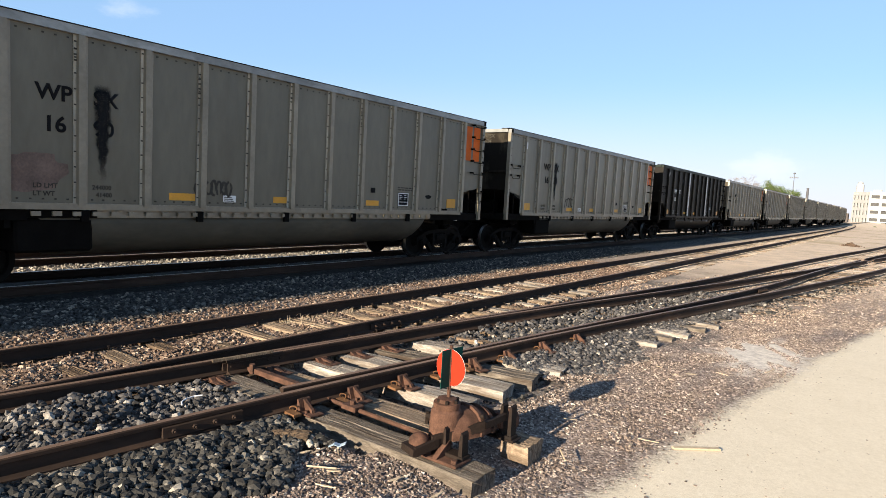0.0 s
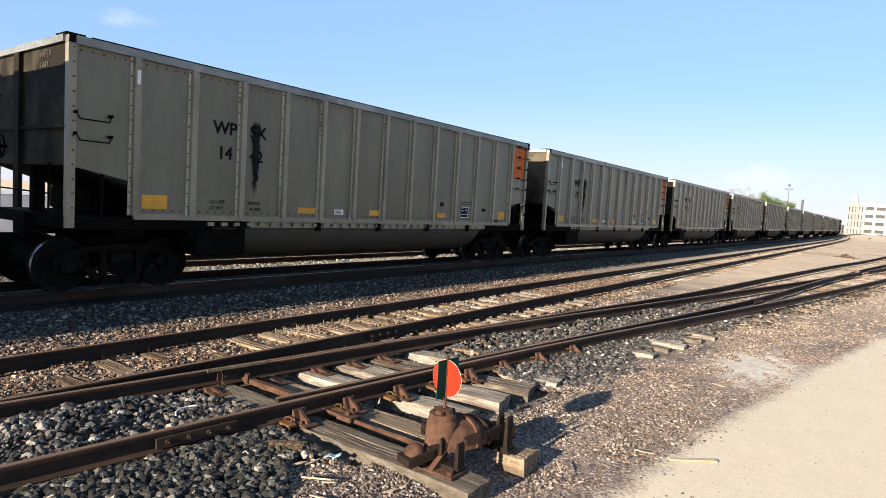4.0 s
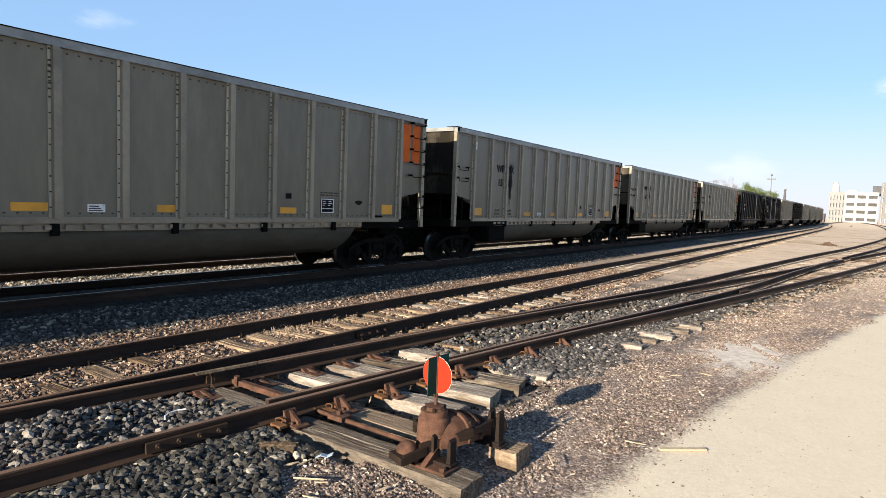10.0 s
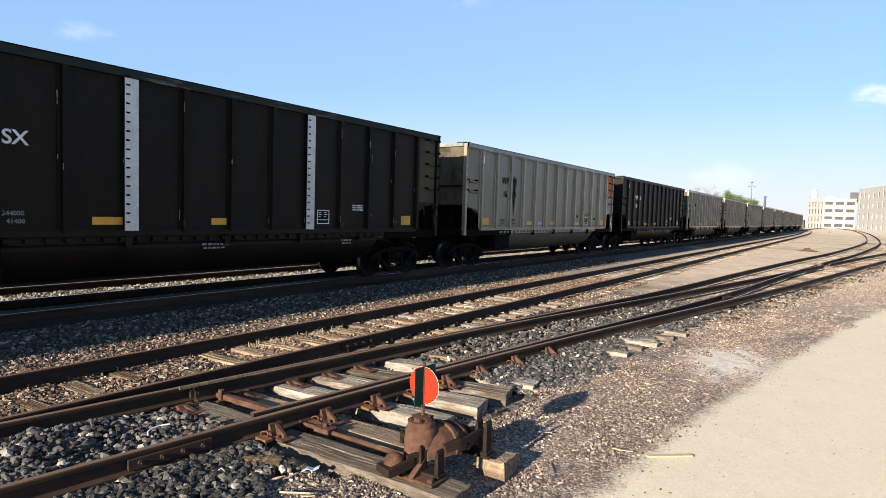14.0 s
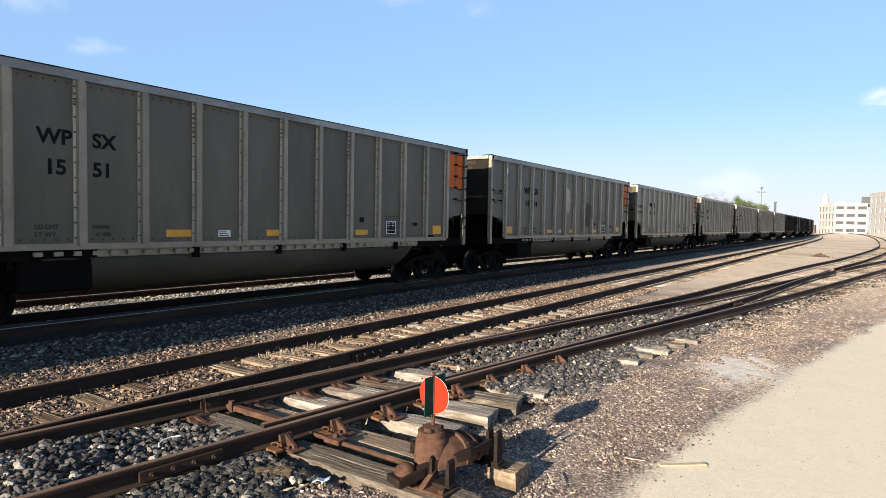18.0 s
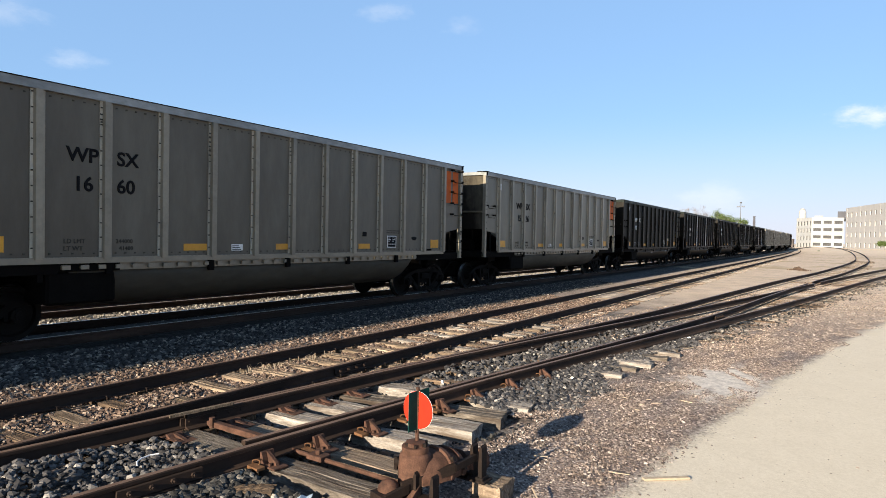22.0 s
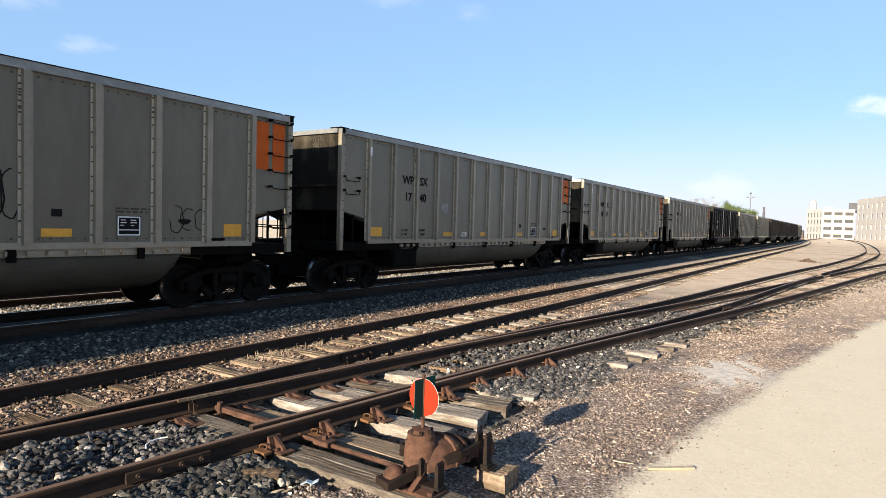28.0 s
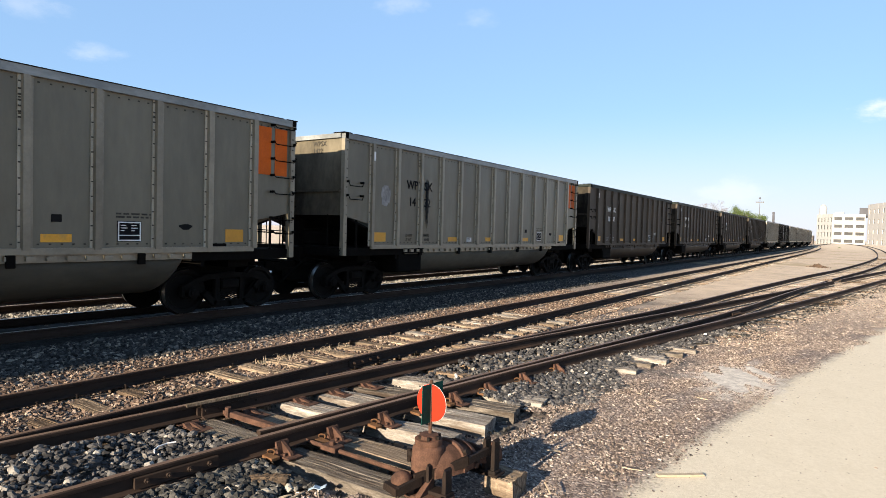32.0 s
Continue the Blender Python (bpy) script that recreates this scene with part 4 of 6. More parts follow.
def patch(bm, y0, z0, width, height, seed):
    g = random.Random(seed)
    n = 22
    pts = []
    for j in range(n):
        a = math.tau * j / n
        r = g.uniform(0.75, 1.05)
        pts.append((y0 + width / 2 * (1 + r * math.copysign(abs(math.cos(a)) ** 0.6, math.cos(a))), z0 + height / 2 * (1 + r * math.copysign(abs(math.sin(a)) ** 0.6, math.sin(a)))))
    prism(bm, pts, "x", HW + 0.0015, HW + 0.003)


# painted marks that single cars carry: car, what, place and size on its side
MARKS = [(1, "scribble", -2.2, 1.6, 0.75, 0.26, STENCIL, 0.045, 7), (1, "patch", -6.3, 1.5, 0.9, 0.9, BROWN_PATCH, 0, 0), (1, "patch", -5.25, 1.55, 0.9, 0.6, BROWN_PATCH, 0, 0),
         (2, "scribble", -3.0, 1.6, 1.0, 0.4, SPRAY, 0.035, 6), (3, "scribble", 2.3, 1.65, 1.5, 0.75, PALE_BLUE, 0.035, 4), (10, "scribble", 2.1, 1.5, 0.85, 0.45, RED_PAINT, 0.1, 3), (10, "scribble", 3.05, 1.5, 0.6, 0.4, RED_PAINT, 0.08, 2),
         (12, "patch", -5.9, 1.7, 0.75, 0.45, PALE_PAINT, 0, 0), (12, "scribble", -5.1, 1.5, 0.7, 0.6, PALE_PAINT, 0.12, 2), (12, "scribble", -3.95, 1.5, 0.6, 0.5, PALE_PAINT, 0.1, 2), (12, "scribble", -2.85, 1.5, 0.6, 0.5, PALE_PAINT, 0.1, 2),
         (22, "scribble", -6.95, 2.3, 0.5, 1.5, SPRAY, 0.035, 5), (22, "scribble", 0.15, 1.55, 0.75, 0.65, SPRAY, 0.035, 3), (22, "scribble", 1.15, 1.6, 0.75, 0.6, SPRAY, 0.035, 4), (22, "scribble", 4.4, 1.65, 0.75, 0.5, SPRAY, 0.03, 4),
         (24, "patch", -0.9, 2.3, 0.5, 1.1, GREY_POST, 0, 0), (24, "patch", 1.3, 1.7, 0.6, 1.2, TUB_PAINT, 0, 0),
         (35, "patch", 1.42, 1.75, 0.26, 0.75, PALE_BLUE, 0, 0), (35, "scribble", 1.15, 1.65, 0.85, 0.95, SPRAY, 0.022, 4), (35, "scribble", 4.45, 1.55, 0.75, 0.5, SPRAY, 0.02, 3), (30, "bar", 6.1, 1.48, 0.09, 0.85, YELLOW, 0, 0), (30, "bar", 3.78, 1.48, 0.12, 0.5, YELLOW, 0, 0), (39, "scribble", -5.35, 2.0, 0.9, 0.4, WHITE, 0.035, 4), (41, "patch", -5.9, 2.4, 0.4, 0.6, PALE_PAINT, 0, 0), (25, "patch", -5.95, 2.5, 0.45, 0.65, PALE_PAINT, 0, 0), (36, "patch", -2.8, 2.2, 0.35, 0.3, PALE_PAINT, 0, 0)]
YELLOWS = [flat_panel("yellow_reflector", y, y + w, 1.48, 1.48 + hgt, YELLOW) for y, w, hgt in ((-6.12, 0.46, 0.24), (-2.7, 0.5, 0.13), (-0.45, 0.46, 0.13), (2.3, 0.45, 0.13), (5.6, 0.42, 0.25))]


def ladder_stripe(bm, k):
    """A bare aluminium post with slots, riveted over the dark side."""
    y = -HL + BAY * k
    box(bm, HW + 0.087, HW + 0.1, y - 0.12, y + 0.12, SILL + 0.02, TOP - 0.15)


def stripe_slots(bm, k):
    y = -HL + BAY * k
    for j in range(17):
        box(bm, HW + 0.101, HW + 0.106, y - 0.1, y - 0.03, SILL + 0.15 + j * 0.155, SILL + 0.18 + j * 0.155)


def lettering(car, words, y, z, size, material, name="lettering"):
    me = TEXTS[words, size, material.name]
    ob = part(name, me, None, car)
    ob.location = (HW + 0.006, y, z)
    return ob


def build_car(k, style, digits, stripes=False, sprayed=False):
    car = new("coal_car")
    looks = {"grey": "grey ribbed aluminium coal gondola with orange corner panel, rolling on rails", "dark": "black ribbed steel coal gondola with white lettering, rolling on rails"}
    text = looks[style]
    if stripes:
        text = "black ribbed steel coal gondola with two bare aluminium stripes, rolling"
    if sprayed:
        text = "grey ribbed coal gondola with black spray paint over its number"
    if k in BROWN:
        text = "dark brown ribbed steel coal gondola with white lettering, rolling on rails"
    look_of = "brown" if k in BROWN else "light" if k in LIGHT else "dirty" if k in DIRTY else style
    tagged(car, text, "freight car", "coal train")

    def add(name, key, label=""):
        return part(name, MESH[key, look_of], None, car, label)
    add("side_wall", "side")
    add("side_wall", "far_side")
    add("top_chord", "top", "bare aluminium top chord" if style == "grey" else "")
    add("top_edge", "top_edge")
    add("side_sill", "sill")
    add("tub", "tub")
    for j in range(5):
        add("hanger", "hanger").location = (0, -4.1 + 2.0 * j, 0)
    add("underframe", "underframe", "grimy underframe, blackened with shade")
    tagged(add("rivets", "rivets"), kind="stuff")
    for z in (1.7, 2.0, 2.55, 2.9, 3.25, 3.6, 3.95):
        add("ladder_rung", "ladder_rung").location = (0, 0, z)
    for z in (2.62, 2.95):
        add("grab_iron", "front_iron").location = (0, 0, z)
    for s in (-1, 1):
        for name, key in (("end_wall", "end"), ("slope_sheet", "slope"), ("end_post", "end_post"), ("corner_post", "corner"), ("corner_post", "far_corner"), ("strut", "strut"), ("brake_gear", "brake_gear"), ("end_ladder", "end_ladder"), ("lift_bar", "lift_bar"), ("end_platform", "end_platform"), ("body_bolster", "body_bolster"), ("brake_beam", "brake_beam"), ("draft_gear", "draft_gear"), ("corner_cap", "corner_cap"), ("coupler", "coupler")):
            piece = add(name, (key, s))
            if key == "end_ladder":
                tagged(piece, kind="stuff")
        if s < 0:
            add("brake_wheel", ("brake_wheel", s))
            add("air_tank", ("air_tank", s))
            add("equipment_box", ("equipment_box", s), "black brake equipment box")
        truck = part("truck", MESH["bolster", style], None, car, "dark cast steel truck")
        truck.location = (0, s * 6.15, 0)
        for x, flip in ((1.0, 0), (-1.0, 180)):
            sf = part("sideframe", MESH["sideframe", style], None, truck)
            sf.matrix_basis = pose(x, 0, 0, 0, 0, flip)
        for y in (-0.9, 0.9):
            ax = part("axle", MESH["axle", style], None, truck)
            ax.location = (0, y, 0)
            for x, flip in ((0.82, 0), (-0.82, 180)):
                w = part("wheel", WHEEL_MESH, None, truck)
                w.matrix_basis = pose(x, y, 0.455, 0, 0, flip)
    for j in range(1, 14):
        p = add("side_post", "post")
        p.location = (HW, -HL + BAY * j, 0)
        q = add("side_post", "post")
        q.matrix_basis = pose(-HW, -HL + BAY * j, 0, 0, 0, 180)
    for me in YELLOWS if style == "grey" else YELLOWS[::2] + YELLOWS[1:2]:
        part("yellow_reflector", me, None, car, "yellow reflective panel")
    part("reflector", DECAL["reflector"], None, car)
    plate = part("data_plate", DECAL["data_back"], None, car, "black stencilled data panel")
    plate.location = (0, -0.1 if style == "grey" else -1.2, 0)
    part("data_box", DECAL["data_box"], None, plate)
    if style == "grey":
        part("orange_panel", DECAL["orange_wide"], None, car, "orange painted panel")
        part("orange_panel", DECAL["orange_narrow"], None, car, "orange painted panel")
        part("print", DECAL["placard_print"], None, part("placard", DECAL["placard"], None, car, "small white placard"))
        for key in ("stencil_late", "tag", "smudge", "hopper_latch"):
            ob = part(key if key == "hopper_latch" else key.split("_")[0], DECAL[key], None, car)
            if "stencil" in key:
                ob["kind"] = "stuff"
    else:
        if k not in BROWN:
            part("end_panel", DECAL["olive"], None, car, "olive brown end panel")
        part("handrail", DECAL["handrail"], None, car)
        for key in ("stencil_late_white", "tub_stencil"):
            tagged(part("stencil", DECAL[key], None, car), kind="stuff")
        tagged(part("paint_chips", DECAL["chips", k % 3], None, car, "bare worn streaks along the posts"), kind="stuff")
    ink = INK if style == "grey" else WHITE
    mid = -HL + 3 * BAY
    high, low, size = (2.68, 2.24, 0.3) if stripes else (2.95, 2.48, 0.325)
    lettering(car, "WP", mid - 0.62, high, size, ink)
    lettering(car, "SX", mid + 0.19, high, size, ink)
    a, b = digits[: len(digits) // 2], digits[len(digits) // 2:]
    if len(digits) < 4:
        a, b = digits[:2], digits[2:]
    lettering(car, a, mid - 0.52, low, size, ink)
    if b:
        lettering(car, b, mid + 0.19, low, size, ink)
    faint = STENCIL if style == "grey" else PALE_PAINT
    for words, y, z in (("LD LMT", mid - 0.66, 1.62), ("LT WT", mid - 0.66, 1.5), ("244000", mid + 0.18, 1.62), ("41400", mid + 0.24, 1.5)):
        lettering(car, words, y, z, 0.1, faint)
    for words, z in (("WPSX", TOP - 0.28), (digits, TOP - 0.46)):
        ob = lettering(car, words, 0, z, 0.17, faint, "end_lettering")
        ob.matrix_basis = pose(0.55, -HL - 0.006, z, 0, 0, -90)
    if sprayed:
        part("spray_paint", DECAL["spray"], None, car, "soft run of black spray paint")
    if stripes:
        for j in ((9,) if k == 17 else (5, 9)):
            st = part("aluminium_stripe", mesh_of("aluminium_stripe", made(ladder_stripe, j), ALUMINIUM), None, car, "bare aluminium strip")
            tagged(part("slot", mesh_of("slot", made(stripe_slots, j), INK), None, st), kind="stuff")
    for j, (owner, what, y0, z0, w, h, paint, thick, loops) in enumerate(MARKS):
        if owner == k:
            if what == "bar":
                part("yellow_reflector", flat_panel("yellow_reflector", y0, y0 + w, z0, z0 + h, paint), None, car, "upright yellow reflective bar")
                continue
            bm = made(patch, y0, z0, w, h, j) if what == "patch" else made(scribble, y0, z0, w, h, j, thick, loops)
            part("painted_patch" if what == "patch" else "graffiti", bm, paint, car)
    return car


NUMBERS = {1: "1690", 2: "1634", 3: "854", 4: "1578", 5: "1696", 8: "1630", 9: "1783", 10: "1717", 11: "1800", 12: "1408", 13: "1559", 14: "1583", 15: "1609", 16: "1703", 17: "889", 18: "98", 19: "1603", 20: "905",
           22: "1530", 23: "1551", 24: "1434", 25: "1424", 26: "1638", 27: "1590", 28: "1660", 29: "1526", 30: "925", 31: "887", 32: "928", 33: "846", 34: "873", 35: "1447", 36: "1740",
           37: "1807", 38: "1486", 39: "823", 40: "1629", 41: "1432", 42: "1637"}
BROWN = {42, 43, 44, 45}          # dark steel cars, painted brown
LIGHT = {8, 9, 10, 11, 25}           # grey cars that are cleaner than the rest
DIRTY = {21, 22, 23, 24, 28, 38}    # and those that are dirtier
DARK = {3, 17, 18, 20, 30, 31, 32, 33, 34, 39, 47} | BROWN
STRIPED = {3, 17, 18, 31, 33, 34, 39, 47}
SPRAYED = {1, 2, 4, 5, 6, 7, 8, 9, 10, 11, 12, 13, 14, 15, 16, 19, 21, 22, 41}
COUNT = 54
NUMBERS = {k: NUMBERS.get(k, str(1400 + (k * 137) % 390)) for k in range(COUNT)}


def car_texts():
    """Every piece of lettering that the cars carry."""
    for k, digits in NUMBERS.items():
        dark = k in DARK
        ink, faint, size, half = (WHITE, PALE_PAINT, 0.3 if k in STRIPED else 0.325, 2) if dark else (INK, STENCIL, 0.325, 2)
        for words in ("WP", "SX", digits[:half], digits[half:]):
            if words:
                yield words, size, ink
        for words in ("LD LMT", "LT WT", "244000", "41400"):
            yield words, 0.1, faint
        for words in ("WPSX", digits):
            yield words, 0.17, faint


text_meshes(car_texts())
cars = []
for k in range(COUNT):
    cars.append(build_car(k, "dark" if k in DARK else "grey", NUMBERS[k], k in STRIPED, k in SPRAYED))


# ---- the turnout: timbers, braces, rods ----
tie_rng = random.Random(5)
for y in (-3.4, -2.8, -2.2, -1.6, -1.0, -0.4, 0.2, 0.75, 1.3, 1.85, 2.4, 2.98, 3.62, 4.25, 4.85, 5.55, 6.12, 6.66, 7.22):
    t = part("tie", tie_rng.choice(TIES + TIES_TAN if y < 5.2 else TIES_TAN), None, siding)
    t.matrix_basis = pose(AX + tie_rng.uniform(-0.06, 0.06), y, 0.012 if y > 5.2 else -0.008, 0, 0, tie_rng.uniform(0, 4))
y = 7.75
while y < 100:
    t = part("tie", tie_rng.choice(TIES_TAN + TIES[4:] if tie_rng.random() < (0.7 if y < 11 else 0.5) else TIES_PALE), None, siding)
    t.matrix_basis = pose(smooth(SIDING, y) + tie_rng.uniform(-0.06, 0.06), y, 0.008 if y < 15 else -0.038, 0, 0, tie_rng.uniform(-1, 3))
    y += tie_rng.uniform(0.5, 0.58)


def timber(y, x0, x1, width, turn, pale, name="tie", seed=0, z=0.0):
    me = mesh_of(name, tie_mesh(x1 - x0, width, 0.2, 40 + seed), {0: TIE, 1: TIE_PALE, 2: TIE_GREY, 3: TIE_TAN}[pale])
    ob = part(name, me, None, yard)
    ob.matrix_basis = pose((x0 + x1) / 2, y, z, 0, 0, turn)
    return ob


timber(4.04, -5.98, -2.46, 0.33, 0.4, 2, "headblock", 1, 0.005)
timber(4.65, -5.9, -3.12, 0.33, 0.6, 3, "headblock", 2)
timber(4.88, -2.72, -2.44, 0.31, 3.0, 3, "headblock", 3, 0.012)
timber(5.33, -5.95, -3.5, 0.32, 5.5, 1, "tie", 4)
timber(5.97, -5.9, -3.46, 0.34, 8.5, 1, "tie", 5)
timber(6.57, -5.85, -3.43, 0.31, 9.5, 2, "tie", 6)
timber(7.24, -5.8, -3.34, 0.31, 6.5, 1, "tie", 7)
timber(7.95, -5.7, -3.5, 0.27, 5.0, 0, "tie", 8, -0.01)
timber(8.65, -5.6, -3.5, 0.27, 5.0, 0, "tie", 9, -0.03)
timber(9.42, -5.4, -3.6, 0.31, 8.0, 2, "tie", 10, 0.004)
timber(3.25, -6.3, -4.3, 0.24, -4.0, 1, "tie", 11, -0.03)
timber(2.45, -6.4, -4.1, 0.24, -6.0, 0, "tie", 12, -0.05)
for n, (x, y) in enumerate(((-2.92, 9.98), (-2.86, 10.64), (-2.74, 11.15), (-2.66, 11.97), (-2.55, 12.57))):
    timber(y, x - 1.0, x, 0.27, 7.0, 2 if n % 2 else 1, "tie", 20 + n, 0.0)
y, k = 9.85, 0
while y < 100:
    k += 1
    wide = min(smooth(TRACK_D, y) - smooth(TRACK_C, y), 1.9) if y < 42 else 0
    for pts in ((TRACK_C,) if y < 42 else (TRACK_C, TRACK_D) if y < 75 else (TRACK_C,)):
        t = part("tie", tie_rng.choice(TIES + TIES_PALE), None, yard)
        slant = math.degrees(math.atan((smooth(pts, y + 1) - smooth(pts, y - 1)) / 2))
        t.matrix_basis = pose(smooth(pts, y) + wide / 2 + tie_rng.uniform(-0.05, 0.12), y, (-0.02 if y < 13.5 else ground_z(smooth(pts, y)) + 0.008) + tie_rng.uniform(-0.015, 0.015), 0, 0, 4 - slant + tie_rng.uniform(-2, 2)) @ Matrix.Diagonal((1.0 + wide / 2.6, 1, 1, 1))
    y += tie_rng.uniform(0.5, 0.58)


def stock_x(y):
    return -5.11 + 0.126 * y


def brace(bm):
    """A bent rail brace on its plate, bearing on the rail's outer side; the rail is at x = 0."""
    box(bm, -0.1, 0.34, -0.1, 0.1, 0.0, 0.022, 0.004)
    prism(bm, [(0.03, 0.022), (0.27, 0.022), (0.25, 0.06), (0.08, 0.15), (0.03, 0.15)], "y", -0.02, 0.02)
    prism(bm, [(0.05, 0.022), (0.12, 0.022), (0.07, 0.15), (0.035, 0.15)], "y", -0.085, 0.085)
    for dy in (-0.06, 0.06):
        rod(bm, (0.2, dy, 0.02), (0.2, dy, 0.05), 0.022, 6)


BRACE = mesh_of("rail_brace", made(brace), RUST)
for y in (3.96, 4.57, 5.28, 5.95, 6.5, 7.21, 8.05, 8.99):
    ob = part("rail_brace", BRACE, None, yard, "rusty cast rail brace")
    ob.matrix_basis = pose(stock_x(y) + 0.025, y, 0.004, 0, 0, tie_rng.uniform(-12, -4)) @ Matrix.Diagonal((0.8, 0.8, 0.85, 1))
for y in (3.9, 4.6, 5.3, 5.85, 6.4):
    ob = part("rail_brace", BRACE, None, yard, "rusty slide plate")
    ob.matrix_basis = pose(stock_x(y) - 1.49 + 0.1, y, 0.0, 0, 0, 0) @ Matrix.Diagonal((1, 1, 0.28, 1))


def rail_clip(bm):
    """A bent spring clip hooked over the rail's foot."""
    pts = [(0.05 + 0.04 * math.cos(a), -0.13 + 0.02 * math.sin(2 * a), 0.03 + 0.045 * math.sin(a)) for a in [math.pi * k / 7 for k in range(8)]]
    for a, b in zip(pts, pts[1:]):
        rod(bm, a, b, 0.007, 6)
    box(bm, -0.06, 0.16, -0.2, -0.105, 0.0, 0.03, 0.004)


CLIP = mesh_of("rail_clip", made(rail_clip), ORANGE_RUST)
for y in (3.96, 4.57, 5.28, 5.95, 6.5, 7.21, 8.05, 8.99):
    ob = part("rail_clip", CLIP, None, yard, "orange rusty spring clip")
    ob.matrix_basis = pose(stock_x(y) + 0.03, y, 0.006, 0, 0, tie_rng.uniform(-12, -4))


def spike(bm):
    rod(bm, (0, 0, -0.02), (0, 0, 0.028), 0.009, 5)
    box(bm, -0.016, 0.016, -0.013, 0.013, 0.028, 0.04)


SPIKE = mesh_of("rail_spike", made(spike), IRON)
for k in range(26):
    y = 2.0 + 0.55 * k
    for x in (AX - 0.77 + 0.085, AX + 0.77 + 0.085):
        ob = part("rail_spike", SPIKE, None, siding)
        ob.matrix_basis = pose(x, y + tie_rng.uniform(-0.1, 0.1), 0.02, tie_rng.uniform(-8, 8), tie_rng.uniform(-8, 8), 0)


def joint_bar(bm, length, bolts):
    prism(bm, [(0.012, 0.035), (0.05, 0.03), (0.042, 0.075), (0.04, 0.115), (0.014, 0.122)], "y", 0, length)
    for k in range(bolts):
        y = length * (k + 0.5) / bolts
        rod(bm, (0.04, y, 0.078), (0.066, y, 0.078), 0.022, 6)
        rod(bm, (0.066, y, 0.078), (0.09, y, 0.078), 0.011, 5)


for x_off, y, length, bolts in ((0.0, 2.62, 0.72, 4), (0.0, 11.2, 0.7, 4), (-1.49, 4.05, 0.8, 5), (-1.49, 11.6, 0.7, 4), (0, 18.2, 0.7, 4)):
    ob = part("joint_bar", made(joint_bar, length, bolts), RAIL_SIDE, yard, "rusty bolted joint bar")
    ob.matrix_basis = pose(stock_x(y) + x_off, y, RZ - 0.168, 0, 0, -7.2)
ob = part("joint_bar", made(joint_bar, 0.75, 4), RAIL_SIDE, siding, "rusty bolted joint bar")
ob.matrix_basis = pose(AX + 0.77, 6.9, RZ - 0.168)


def switch_rod(bm):
    rod(bm, (-5.95, 4.33, 0.03), (-3.2, 4.28, 0.03), 0.022, 8)
    box(bm, -5.95, -4.75, 4.3, 4.38, 0.015, 0.075, 0.006)
    box(bm, -4.3, -4.1, 4.23, 4.37, 0.02, 0.07, 0.006)
    rod(bm, (-4.2, 4.3, 0.0), (-4.2, 4.3, 0.11), 0.03, 6)
    rod(bm, (-5.85, 4.3, 0.02), (-5.85, 4.3, 0.13), 0.035, 6)


part("switch_rod", made(switch_rod), RUST, yard, "rusty switch rod between the timbers")
part("wood_strip", made(prism, [(-6.05, 3.9), (-6.0, 3.88), (-5.9, 4.62), (-5.93, 4.66)], "z", RZ + 0.002, RZ + 0.03), TIE_TAN, yard, "split wood strip lying along the rail")


# ---- the switch stand ----
def lathe(bm, profile, cx, cy, n=14, squash=1.0):
    rings = [[bm.verts.new((cx + r * math.cos(math.tau * k / n), cy + squash * r * math.sin(math.tau * k / n), z)) for k in range(n)] for r, z in profile]
    for a, b in zip(rings, rings[1:]):
        for k in range(n):
            bm.faces.new((a[k], a[(k + 1) % n], b[(k + 1) % n], b[k]))
    bm.faces.new(rings[0])
    bm.faces.new(rings[-1])


def loft(bm, stations, low, n=12):
    """A ribbed half-round cover through stations (y, middle x, half breadth, top)."""
    rings = [[bm.verts.new((cx + w * math.cos(math.pi * k / n), y, low + (top - low) * math.sin(math.pi * k / n) ** 0.7)) for k in range(n + 1)] for y, cx, w, top in stations]
    for a, b in zip(rings, rings[1:]):
        for k in range(n):
            bm.faces.new((a[k], a[k + 1], b[k + 1], b[k]))
        bm.faces.new((a[0], b[0], b[n], a[n]))
    bm.faces.new(rings[0])
    bm.faces.new(rings[-1])


def stand_casting(bm):
    lathe(bm, [(0.12, 0.13), (0.145, 0.15), (0.145, 0.25), (0.135, 0.36), (0.112, 0.385), (0.118, 0.395), (0.118, 0.435), (0.088, 0.44), (0.082, 0.468), (0.03, 0.473)], -2.97, 4.2, 18)
    loft(bm, [(4.12, -2.95, 0.12, 0.27), (4.2, -2.94, 0.17, 0.35), (4.33, -2.92, 0.19, 0.385), (4.37, -2.91, 0.195, 0.375), (4.375, -2.91, 0.21, 0.4), (4.41, -2.905, 0.21, 0.395), (4.415, -2.9, 0.19, 0.365),
              (4.52, -2.885, 0.185, 0.335), (4.525, -2.885, 0.2, 0.36), (4.56, -2.88, 0.2, 0.35), (4.565, -2.88, 0.175, 0.315), (4.66, -2.86, 0.15, 0.25), (4.665, -2.86, 0.18, 0.3), (4.69, -2.855, 0.18, 0.295), (4.695, -2.85, 0.12, 0.24)], 0.14)


def stand_boss(bm):
    """The drum at the rear of the casting with its collar."""
    rod(bm, (-2.86, 4.66, 0.17), (-2.75, 4.96, 0.14), 0.085, 14)
    rod(bm, (-2.77, 4.9, 0.147), (-2.745, 4.97, 0.138), 0.105, 14)
    for a in range(5):
        rod(bm, (-2.73, 4.62 + 0.065 * a, 0.19), (-2.69, 4.63 + 0.065 * a, 0.21), 0.024, 6)


def stand_leg(bm, x0, x1, y0, y1, z0):
    box(bm, x0, x1, y0, y1, z0, 0.16, 0.008)


